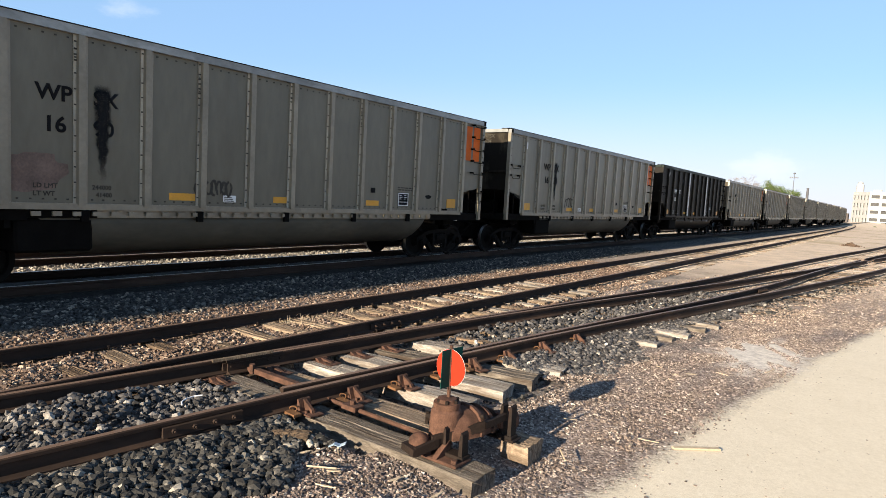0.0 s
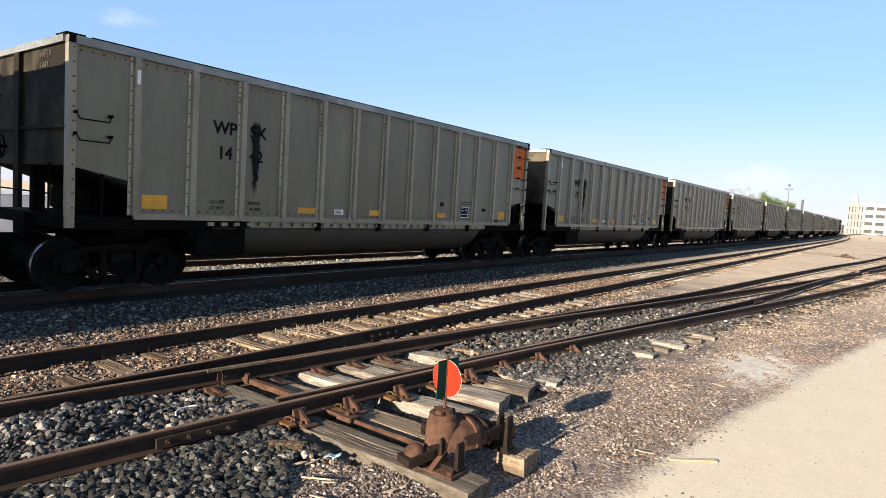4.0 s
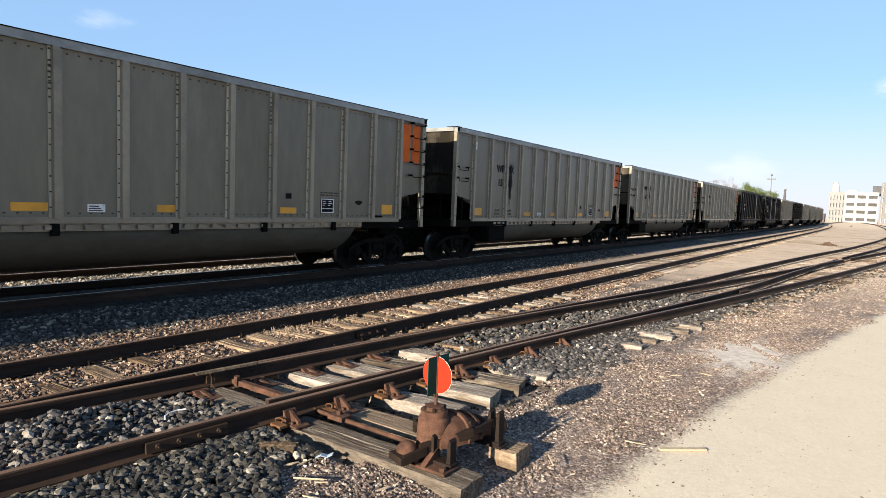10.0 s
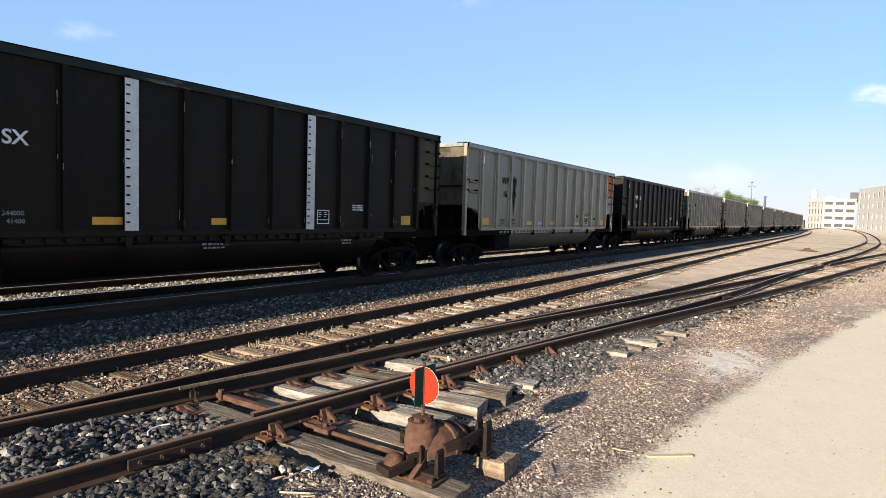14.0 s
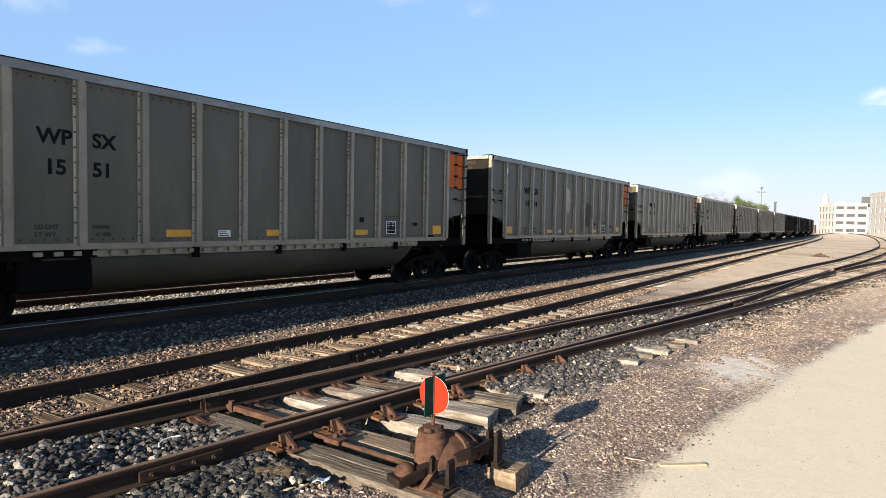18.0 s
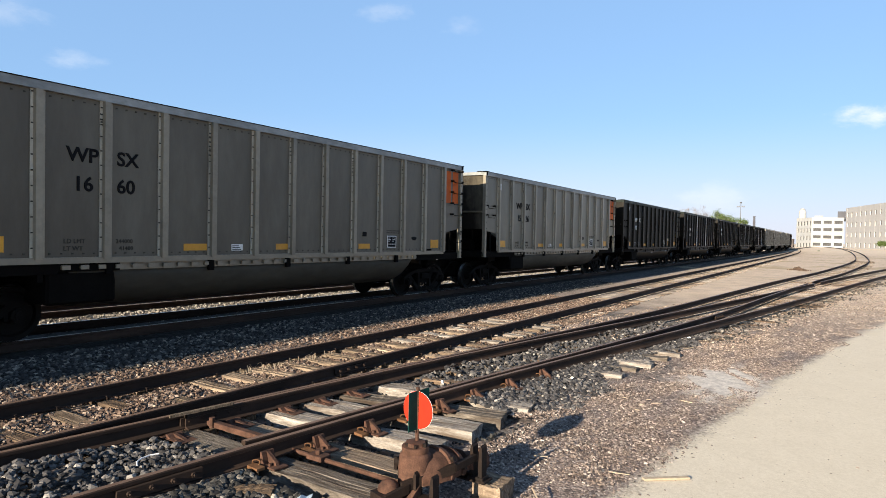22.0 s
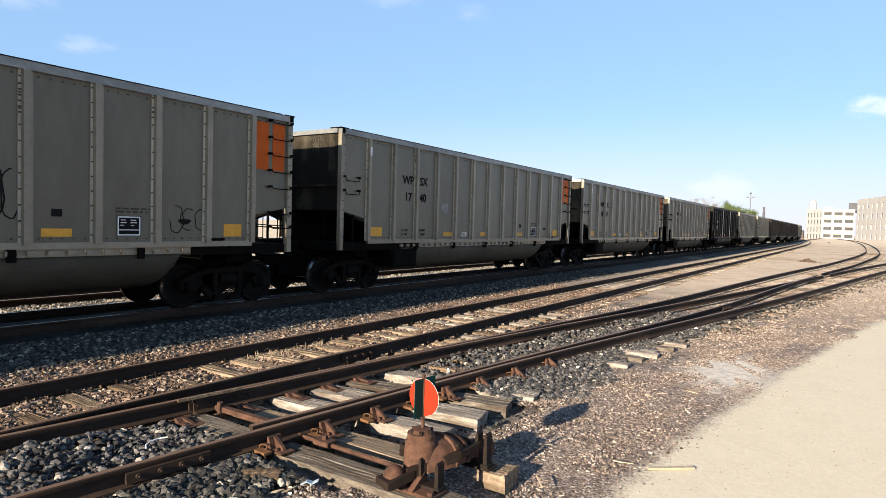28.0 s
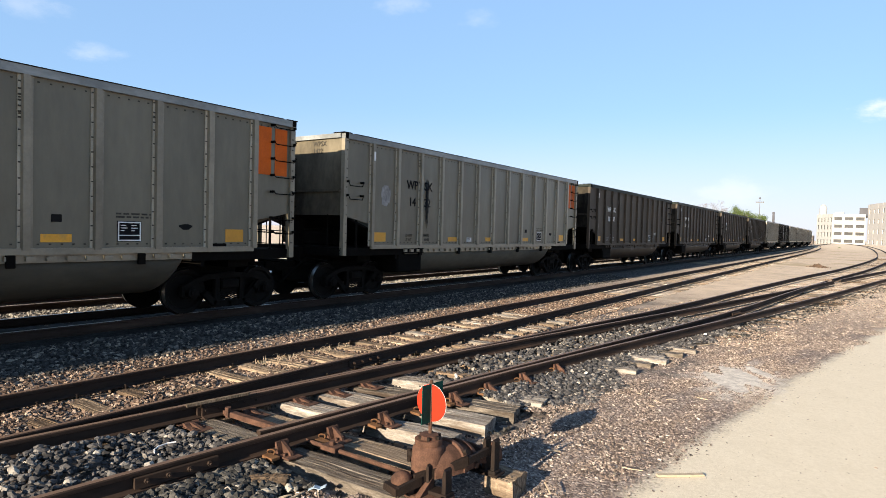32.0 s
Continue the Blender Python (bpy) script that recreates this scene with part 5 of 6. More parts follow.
def stand_bolts(bm):
    for a in range(6):
        x, y = -2.96 + 0.088 * math.cos(a * 1.047), 4.2 + 0.088 * math.sin(a * 1.047)
        rod(bm, (x, y, 0.44), (x, y, 0.468), 0.016, 6)
    for x, y, z in ((-2.75, 4.39, 0.2), (-2.72, 4.54, 0.19), (-2.75, 4.4, 0.3)):
        rod(bm, (x, y, z), (x + 0.05, y, z + 0.02), 0.024, 6)


def stand_lug(bm):
    rod(bm, (-3.1, 4.2, 0.25), (-3.16, 4.17, 0.27), 0.04, 8)
    rod(bm, (-3.15, 4.17, 0.2), (-3.15, 4.17, 0.31), 0.02, 6)


def stand_base(bm):
    box(bm, -3.02, -2.66, 3.93, 4.17, 0.006, 0.035, 0.008)
    prism(bm, [(3.92, 0.035), (4.12, 0.035), (4.12, 0.16)], "x", -2.9, -2.85)
    for x, y in ((-2.97, 3.97), (-2.7, 3.97)):
        rod(bm, (x, y, 0.03), (x, y, 0.065), 0.026, 6)


def stand_foot(bm):
    box(bm, -3.1, -2.56, 4.68, 4.84, 0.024, 0.05, 0.008)
    rod(bm, (-3.05, 4.76, 0.05), (-3.05, 4.76, 0.085), 0.026, 6)


def stand_lever(bm):
    """A flat throw lever, forked round the weight at its end."""
    def bar(p, q, tall, thick):
        d = (Vector(q) - Vector(p)).normalized()
        side = Vector((d.y, -d.x, 0)).normalized() * thick / 2
        up = Vector((0, 0, tall / 2))
        v = [bm.verts.new(Vector(c) + a * side + b * up) for c in (p, q) for a, b in ((-1, -1), (1, -1), (1, 1), (-1, 1))]
        for f in ((0, 1, 2, 3), (4, 7, 6, 5), (0, 4, 5, 1), (1, 5, 6, 2), (2, 6, 7, 3), (3, 7, 4, 0)):
            bm.faces.new([v[k] for k in f])
    bar((-2.95, 3.98, 0.15), (-2.7, 4.4, 0.24), 0.085, 0.04)
    bar((-2.7, 4.4, 0.24), (-2.67, 4.7, 0.25), 0.06, 0.04)
    bar((-3.13, 3.85, 0.1), (-2.98, 4.05, 0.14), 0.06, 0.035)
    bar((-2.98, 3.8, 0.1), (-2.91, 4.02, 0.14), 0.075, 0.035)
    bar((-3.145, 3.85, 0.1), (-2.965, 3.79, 0.1), 0.06, 0.045)


def stand_weight(bm):
    bmesh.ops.create_uvsphere(bm, u_segments=18, v_segments=10, radius=0.09, matrix=Matrix.Translation((-3.05, 3.94, 0.125)) @ Matrix.Diagonal((1.0, 1.1, 0.95, 1)))


def stand_latch(bm, x, y, z0, z1, spread=0.045):
    for dx in (-spread, spread):
        prism(bm, [(x + dx - 0.02, z0), (x + dx + 0.02, z0), (x + dx + 0.016, z1 - 0.02), (x + dx, z1), (x + dx - 0.014, z1 - 0.05)], "y", y - 0.045, y + 0.045)
    box(bm, x - spread - 0.035, x + spread + 0.035, y - 0.06, y + 0.06, z0 - 0.012, z0 + 0.02, 0.005)


stand = tagged(new("switch_stand"), "rusty cast iron switch stand with red and green target on timbers", "switch stand")
casting = part("casting", made(stand_casting), RUST, stand)
boss = part("drum", made(stand_boss), RUST, casting)
part("bolts", made(stand_bolts), IRON, casting)["kind"] = "stuff"
part("lug", made(stand_lug), IRON, casting)
for bounds in ((-3.07, -2.88, 4.08, 4.17, 0.034), (-2.98, -2.78, 4.69, 4.76, 0.049)):
    part("leg", made(stand_leg, *bounds), IRON, casting)
part("base", made(stand_base), RUST, stand)
part("foot", made(stand_foot), IRON, stand)
part("lever", made(stand_lever), IRON, stand, "dark iron throw lever")
weight = part("weight", made(stand_weight), RUST, stand, "rusty round lever weight")
for ob in (casting, weight):
    for poly in ob.data.polygons:
        poly.use_smooth = abs(poly.normal.y) < 0.97
    ob.data.set_sharp_from_angle(angle=radians(35))
part("latch", made(stand_latch, -2.79, 4.1, 0.045, 0.27, 0.085), IRON, stand)
part("latch", made(stand_latch, -2.66, 4.74, 0.06, 0.36), IRON, stand)
part("spindle", made(rod, (-2.97, 4.22, 0.38), (-2.97, 4.22, 0.93), 0.016, 8), RUST, stand)
TARGET = (-2.965, 4.22, 0.735)
disc = part("target_disc", made(lambda bm: bmesh.ops.create_cone(bm, cap_ends=True, segments=40, radius1=0.16, radius2=0.16, depth=0.005)), RED, stand, "red-orange round target")
disc.matrix_basis = pose(*TARGET, 90, 0, -4)
rim = part("rim", made(lambda bm: [rod(bm, (0.16 * math.cos(a), 0.16 * math.sin(a), 0), (0.16 * math.cos(a + 0.158), 0.16 * math.sin(a + 0.158)  , 0), 0.002, 5) for a in [0.157 * k for k in range(40)]]), WHITE, disc)
blade = part("target_blade", made(box, -0.003, 0.003, -0.125, 0.15, -0.165, 0.165), GREEN, stand, "dark green square target blade")
blade.matrix_basis = pose(*TARGET, 0, 0, -4)


# ---- ballast, gravel and litter ----
BOX_V = np.array([(x, y, z) for z in (-1, 1) for y in (-1, 1) for x in (-1, 1)], float) * 0.72
BOX_F = np.array([(0, 2, 3), (0, 3, 1), (4, 5, 7), (4, 7, 6), (0, 1, 5), (0, 5, 4), (1, 3, 7), (1, 7, 5), (3, 2, 6), (3, 6, 7), (2, 0, 4), (2, 4, 6)])
GOLD = (1 + math.sqrt(5)) / 2
ICO_V = np.array([p for a in (-1, 1) for b in (-GOLD, GOLD) for p in ((0, a, b), (a, b, 0), (b, 0, a))], float) / 1.9
ICO_F = np.array([(i, j, k) for i, j, k in itertools.combinations(range(12), 3) if all(abs(np.linalg.norm(ICO_V[p] - ICO_V[q]) - 2 / 1.9) < 0.01 for p, q in ((i, j), (j, k), (i, k)))])
for row in ICO_F:
    if np.dot(np.cross(ICO_V[row[1]] - ICO_V[row[0]], ICO_V[row[2]] - ICO_V[row[0]]), ICO_V[row[0]]) < 0:
        row[1], row[2] = row[2], row[1]
OCT_V = np.array([(1, 0, 0), (-1, 0, 0), (0, 1, 0), (0, -1, 0), (0, 0, 1), (0, 0, -1)], float)
OCT_F = np.array([(0, 2, 4), (2, 1, 4), (1, 3, 4), (3, 0, 4), (2, 0, 5), (1, 2, 5), (3, 1, 5), (0, 3, 5)])


def stone_material(name, *stops):
    m = bpy.data.materials.new(name)
    m.use_nodes = True
    nt, ns = m.node_tree, m.node_tree.nodes
    b = ns["Principled BSDF"]
    b.inputs["Roughness"].default_value, b.inputs["Specular IOR Level"].default_value = 0.85, 0.3
    geo = ns.new("ShaderNodeNewGeometry")
    r = ns.new("ShaderNodeValToRGB")
    while len(r.color_ramp.elements) < len(stops):
        r.color_ramp.elements.new(0.5)
    for e, (p, c) in zip(r.color_ramp.elements, stops):
        e.position, e.color = p, (*c, 1)
    nt.links.new(geo.outputs["Random Per Island"], r.inputs[0])
    tc = ns.new("ShaderNodeTexCoord")
    n = ns.new("ShaderNodeTexNoise")
    n.inputs["Scale"].default_value, n.inputs["Detail"].default_value = 55, 5
    nt.links.new(tc.outputs["Object"], n.inputs["Vector"])
    k = ns.new("ShaderNodeValToRGB")
    k.color_ramp.elements[0].position, k.color_ramp.elements[1].position = 0.3, 0.7
    k.color_ramp.elements[0].color, k.color_ramp.elements[1].color = (0.7, 0.7, 0.7, 1), (1.25, 1.22, 1.18, 1)
    nt.links.new(n.outputs["Fac"], k.inputs[0])
    x = ns.new("ShaderNodeMix")
    x.data_type, x.blend_type = "RGBA", "MULTIPLY"
    x.inputs[0].default_value = 1
    nt.links.new(r.outputs[0], x.inputs[6])
    nt.links.new(k.outputs[0], x.inputs[7])
    nt.links.new(x.outputs[2], b.inputs["Base Color"])
    bn = ns.new("ShaderNodeBump")
    bn.inputs["Strength"].default_value, bn.inputs["Distance"].default_value = 0.4, 0.006
    nt.links.new(n.outputs["Fac"], bn.inputs["Height"])
    nt.links.new(bn.outputs[0], b.inputs["Normal"])
    return m


BALLAST = stone_material("grey_ballast", (0, (0.012, 0.0115, 0.0112)), (0.5, (0.033, 0.032, 0.0305)), (0.8, (0.07, 0.067, 0.062)), (0.94, (0.15, 0.137, 0.118)), (1, (0.4, 0.367, 0.315)))
PINKISH = stone_material("pink_gravel", (0, (0.043, 0.029, 0.023)), (0.4, (0.125, 0.084, 0.064)), (0.8, (0.225, 0.161, 0.122)), (1, (0.44, 0.352, 0.278)))
SHOULDER = stone_material("violet_grey_ballast", (0, (0.018, 0.0165, 0.0155)), (0.5, (0.05, 0.047, 0.0445)), (0.85, (0.112, 0.103, 0.094)), (1, (0.32, 0.28, 0.23)))
SANDY = stone_material("sandy_gravel", (0, (0.12, 0.086, 0.066)), (0.4, (0.27, 0.2, 0.155)), (0.8, (0.42, 0.33, 0.26)), (1, (0.6, 0.5, 0.4)))
FINE = stone_material("fine_gravel", (0, (0.058, 0.045, 0.039)), (0.4, (0.16, 0.123, 0.104)), (0.8, (0.275, 0.221, 0.188)), (1, (0.53, 0.46, 0.4)))
VIOLET = stone_material("slate_grey_ballast", (0, (0.023, 0.022, 0.0228)), (0.5, (0.062, 0.0592, 0.0605)), (0.85, (0.125, 0.119, 0.117)), (0.96, (0.225, 0.206, 0.187)), (1, (0.44, 0.4, 0.35)))
LITBEHIND = stone_material("pale_ballast", (0, (0.08, 0.075, 0.07)), (0.5, (0.2, 0.18, 0.155)), (1, (0.42, 0.38, 0.32)))


def stones(name, label, places, lo, hi, material, seed, fine=False, sink=0.35, shaped=False):
    """Loose stones at the given places (x, y, z of the bed), of a breadth between lo and hi."""
    g = np.random.default_rng(seed)
    base_v, base_f = (OCT_V, OCT_F) if fine else (ICO_V, ICO_F) if shaped else (BOX_V, BOX_F)
    n, nv = len(places), len(base_v)
    size = lo + (hi - lo) * g.random(n) ** 1.6
    jit = 1 + g.uniform(-0.38, 0.32, (n, nv, 3)) * (0.75 if shaped else 1)
    v = base_v[None] * jit * (0.5 * size[:, None, None]) * np.stack([g.uniform(0.75, 1.4, n), g.uniform(0.65, 1.1, n), g.uniform(0.5, 0.85, n)], 1)[:, None, :]
    a, b = g.uniform(0, math.tau, n), g.uniform(-1.2, 1.2, n)
    ca, sa, cb, sb = np.cos(a), np.sin(a), np.cos(b), np.sin(b)
    y, z = v[..., 1] * cb[:, None] - v[..., 2] * sb[:, None], v[..., 1] * sb[:, None] + v[..., 2] * cb[:, None]
    x = v[..., 0] * ca[:, None] - y * sa[:, None]
    y = v[..., 0] * sa[:, None] + y * ca[:, None]
    p = np.asarray(places)
    out = np.stack([x + p[:, None, 0], y + p[:, None, 1], z + p[:, None, 2] + (size * sink * 0.6)[:, None]], -1)
    faces = (base_f[None] + (np.arange(n) * nv)[:, None, None]).reshape(-1, 3)
    me = bpy.data.meshes.new(name)
    me.vertices.add(n * nv)
    me.vertices.foreach_set("co", out.reshape(-1))
    me.loops.add(faces.size)
    me.loops.foreach_set("vertex_index", faces.reshape(-1).astype(np.int32))
    me.polygons.add(len(faces))
    me.polygons.foreach_set("loop_start", np.arange(0, faces.size, 3, dtype=np.int32))
    me.update(calc_edges=True)
    me.shade_flat()
    me.materials.append(material)
    return tagged(new(name, me), label, "gravel", kind="stuff")


def scatter(seed, count, x0, x1, y0, y1, keep=None, height=None, near=1.0):
    """Places over a stretch of ground, denser towards the low y when near > 1."""
    g = np.random.default_rng(seed)
    x, y = g.uniform(x0, x1, count), y0 + (y1 - y0) * g.random(count) ** near
    if keep is not None:
        k = keep(x, y)
        x, y = x[k], y[k]
    z = np.array([ground_z(a) + hollow(a, b) for a, b in zip(x, y)]) if height is None else height(x, y)
    return np.stack([x, y, z], 1)


r4 = lambda y: -5.11 + 0.126 * y
r3 = lambda y: -6.6 + 0.126 * y


def clear_of_rails(x, y, gap=0.08):
    return (abs(x - r4(y)) > gap) & (abs(x - r3(y)) > gap) & (abs(x - AX - 0.77) > gap) & (abs(x - AX + 0.77) > gap)


def crib(x, y):
    """The hollow round the switch timbers, free of ballast."""
    return (y > 3.72) & (y < 7.0) & (x > r3(y)) & (x < r4(y) + 1.15)


def heap(x, y):
    """The bed of the turnout: heaped between the rails and on the shoulder."""
    z = np.full_like(x, -0.06)
    between = (x > r3(y)) & (x < r4(y))
    z = np.where(between & (y < 3.7), 0.035 + 0.05 * np.sin(3 * y + 2 * x), z)
    z = np.where(between & (y > 7.0), np.minimum(0.0, -0.06 + 0.03 * (y - 6.6)) + 0.03 * np.sin(2.3 * y), z)
    right = x - r4(y)
    z = np.where((right > 0) & (y < 3.7), 0.0 - 0.05 * right, z)
    z = np.where((right > 0) & (y > 7.0), np.maximum(0.03 - 0.12 * right, -0.09), z)
    return z


g_keep = lambda x, y: clear_of_rails(x, y) & ~crib(x, y)
stones("ballast_between_rails", "loose grey ballast between the turnout rails",
       scatter(11, 16000, -6.6, -2.5, 1.0, 17.0, lambda x, y: g_keep(x, y) & (x > r3(y)) & (x < r4(y)) & ((y < 3.75) | (y > 7.0 + 0.3 * np.sin(9 * x))), heap, 1.5), 0.035, 0.1, VIOLET, 12, shaped=True)
stones("ballast_foreground", "loose grey ballast beside the turnout rail",
       scatter(13, 12000, -5.2, -2.3, 0.8, 4.2, lambda x, y: g_keep(x, y) & (x > r4(y)) & (x - r4(y) < 1.9 - 0.42 * (y - 1.0) + 0.15 * np.sin(7 * y)), heap), 0.035, 0.105, BALLAST, 14, shaped=True)
stones("ballast_foreground", "loose grey ballast beside the turnout rail",
       scatter(45, 7500, -5.6, -2.7, -3.0, 0.85, lambda x, y: clear_of_rails(x, y) & (x > r4(y)) & (x - r4(y) < 1.9 + 0.15 * np.sin(7 * y)), heap), 0.035, 0.105, BALLAST, 46)
stones("ballast_shoulder", "grey ballast heaped along the turnout shoulder",
       scatter(15, 24000, -4.6, -1.2, 6.9, 18.0, lambda x, y: g_keep(x, y) & (x > r4(y)) & (x - r4(y) < 0.45 + 0.75 * np.exp(-((y - 8.4) / 1.5) ** 2) + 0.3 * np.exp(-((y - 14) / 2.5) ** 2) + 0.12 * np.sin(5 * y)), heap, 1.4), 0.035, 0.085, VIOLET, 16, shaped=True)
stones("siding_gravel", "pinkish tan gravel between the siding ties",
       scatter(17, 42000, AX - 2.1, AX + 1.4, 2.0, 22.0, lambda x, y: clear_of_rails(x, y) & (x < r3(y) - 0.05), lambda x, y: np.maximum(np.where(abs(x - AX) < 0.75, -0.035, -0.05) + 0.02 * np.sin(3 * y + 5 * x), np.array([ground_z(a) for a in x])), 1.5), 0.02, 0.06, PINKISH, 18)
stones("main_line_ballast", "dark grey ballast of the main line shoulder",
       scatter(19, 20000, -10.75, -9.25, 2.5, 30.0, None, None, 1.4), 0.04, 0.09, SHOULDER, 20, shaped=True)
stones("ballast_beyond", "sunlit ballast behind the main line",
       scatter(21, 24000, -18.5, -12.9, 1.0, 60.0, None, None, 1.3), 0.04, 0.09, LITBEHIND, 22, sink=0.5)
stones("fine_gravel", "fine pinkish gravel beside the tracks",
       scatter(23, 105000, -4.4, 0.3, 2.3, 17.0, lambda x, y: g_keep(x, y) & (x > r4(y) + 0.5) & (x < road_edge(y) - 0.02 - 0.4 * np.abs(np.sin(91.7 * x + 57.3 * y)) ** 3 + 0.12 * np.sin(2.1 * y)) & ~((y < 3.75) & (x < -3.9)) & (((x + 1.55) * 1.55) ** 2 + ((y - 10.95) * 0.72) ** 2 > 0.45 + 0.3 * np.sin(9 * x + 7 * y)), None, 1.5), 0.014, 0.04, FINE, 24, sink=-0.05)
stones("fine_gravel", "fine pinkish gravel beside the tracks",
       scatter(47, 16000, -4.0, -1.7, -3.0, 2.4, lambda x, y: (x < road_edge(y) - 0.05) & (x > r4(y) + 1.6), None), 0.016, 0.04, FINE, 48, True, sink=-0.05)
stones("yard_gravel", "mixed gravel and ballast among the far yard tracks",
       scatter(31, 30000, -6.2, 2.0, 14.0, 48.0, lambda x, y: (x > r3(y) - 2.2 + 0.05 * y) & (x < r4(y) + 1.6) & clear_of_rails(x, y), lambda x, y: np.array([ground_z(a) for a in x]) - 0.004, 1.4), 0.02, 0.06, SANDY, 32, True)
right_rail = lambda y: np.interp(y, [p[0] for p in TRACK_D], [p[1] for p in TRACK_D]) + 0.745
stones("yard_ballast", "dark grey ballast along the far yard rail",
       scatter(33, 9000, -3.0, 6.0, 15.0, 46.0, lambda x, y: (x > right_rail(y) + 0.08) & (x < right_rail(y) + 0.9 + 0.3 * np.sin(1.7 * y)), lambda x, y: np.array([ground_z(a) for a in x]) + 0.05 - 0.06 * (x - right_rail(y)), 1.3), 0.03, 0.075, BALLAST, 34)
stones("road_pebbles", "scattered pebbles on the dirt road",
       scatter(25, 700, -1.6, 3.0, 5.0, 18.0, lambda x, y: x > road_edge(y), None, 1.3), 0.007, 0.018, SANDY, 26, sink=-0.1)
stones("outer_gravel", "pinkish gravel between the far rail and the road",
       scatter(43, 26000, -2.2, 5.0, 15.0, 36.0, lambda x, y: (x > right_rail(y) + 0.8) & (x < road_edge(y) - 0.1 + 0.3 * np.sin(3.1 * y)), None, 1.3), 0.02, 0.055, FINE, 44, sink=0.0)
stones("edge_pebbles", "loose pebbles strewn from the gravel onto the road",
       scatter(41, 16000, -2.4, 2.5, 3.6, 19.0, lambda x, y: (x > road_edge(y) - 0.35) & (np.abs(np.sin(127.1 * x + 311.7 * y)) < np.exp(-np.maximum(x - road_edge(y) + 0.1, 0) / 0.22) + 0.015), None, 1.5), 0.008, 0.03, FINE, 42, sink=-0.15)
stones("crib_stones", "ballast lying in the hollow between timbers",
       scatter(27, 900, -6.2, -3.0, 3.5, 7.2, lambda x, y: crib(x, y), lambda x, y: np.full_like(x, -0.13)), 0.03, 0.06, BALLAST, 28)


def one_stone(name, label, x, y, z, size, material, seed):
    ob = stones(name, label, [(x, y, z)], size, size * 1.01, material, seed, shaped=True)
    del ob["kind"]
    ob["category"] = "stone"
    return ob


WHITE_STONE = mat("white_stone", (0.78, 0.75, 0.68), 0.85, 0, 0.12, 30, 0.4, 60)
one_stone("white_stone", "single white stone on grey ballast", -2.8, 14.7, -0.02, 0.1, WHITE_STONE, 3)
one_stone("white_stone", "single white stone on grey ballast", -3.45, 9.1, 0.02, 0.065, WHITE_STONE, 5)
one_stone("white_stone", "single white stone on grey ballast", -4.9, 7.6, 0.02, 0.08, WHITE_STONE, 7)


def dry_grass():
    g = random.Random(8)
    bm = bmesh.new()
    for cx, cy, n in ((-7.82, 6.4, 24), (-7.8, 6.85, 26), (-7.75, 7.7, 20), (-7.7, 7.95, 9), (-8.1, 6.2, 6)):
        for _ in range(n):
            p = Vector((cx + g.gauss(0, 0.1), cy + g.gauss(0, 0.14), -0.03))
            lean = Vector((g.uniform(-0.7, 0.7), g.uniform(-0.7, 0.7), 1)).normalized()
            q = p + lean * g.uniform(0.05, 0.18)
            s = Vector((0.006, 0.002, 0))
            m = (p + q) / 2 + Vector((0, 0, 0.02))
            a, b, c, d, e = (bm.verts.new(v) for v in (p - s, p + s, m + s * 0.7, m - s * 0.7, q + Vector((0.02, 0.01, -0.02))))
            bm.faces.new((a, b, c, d))
            bm.faces.new((d, c, e))
    straw = mat("dry_straw", (0.23, 0.185, 0.135), 0.9, 0, 0.3, 12, 0)
    tagged(new("dry_grass", mesh_of("dry_grass", bm, straw)), "tufts of dry straw grass by the siding rail", "grass", kind="stuff")


dry_grass()


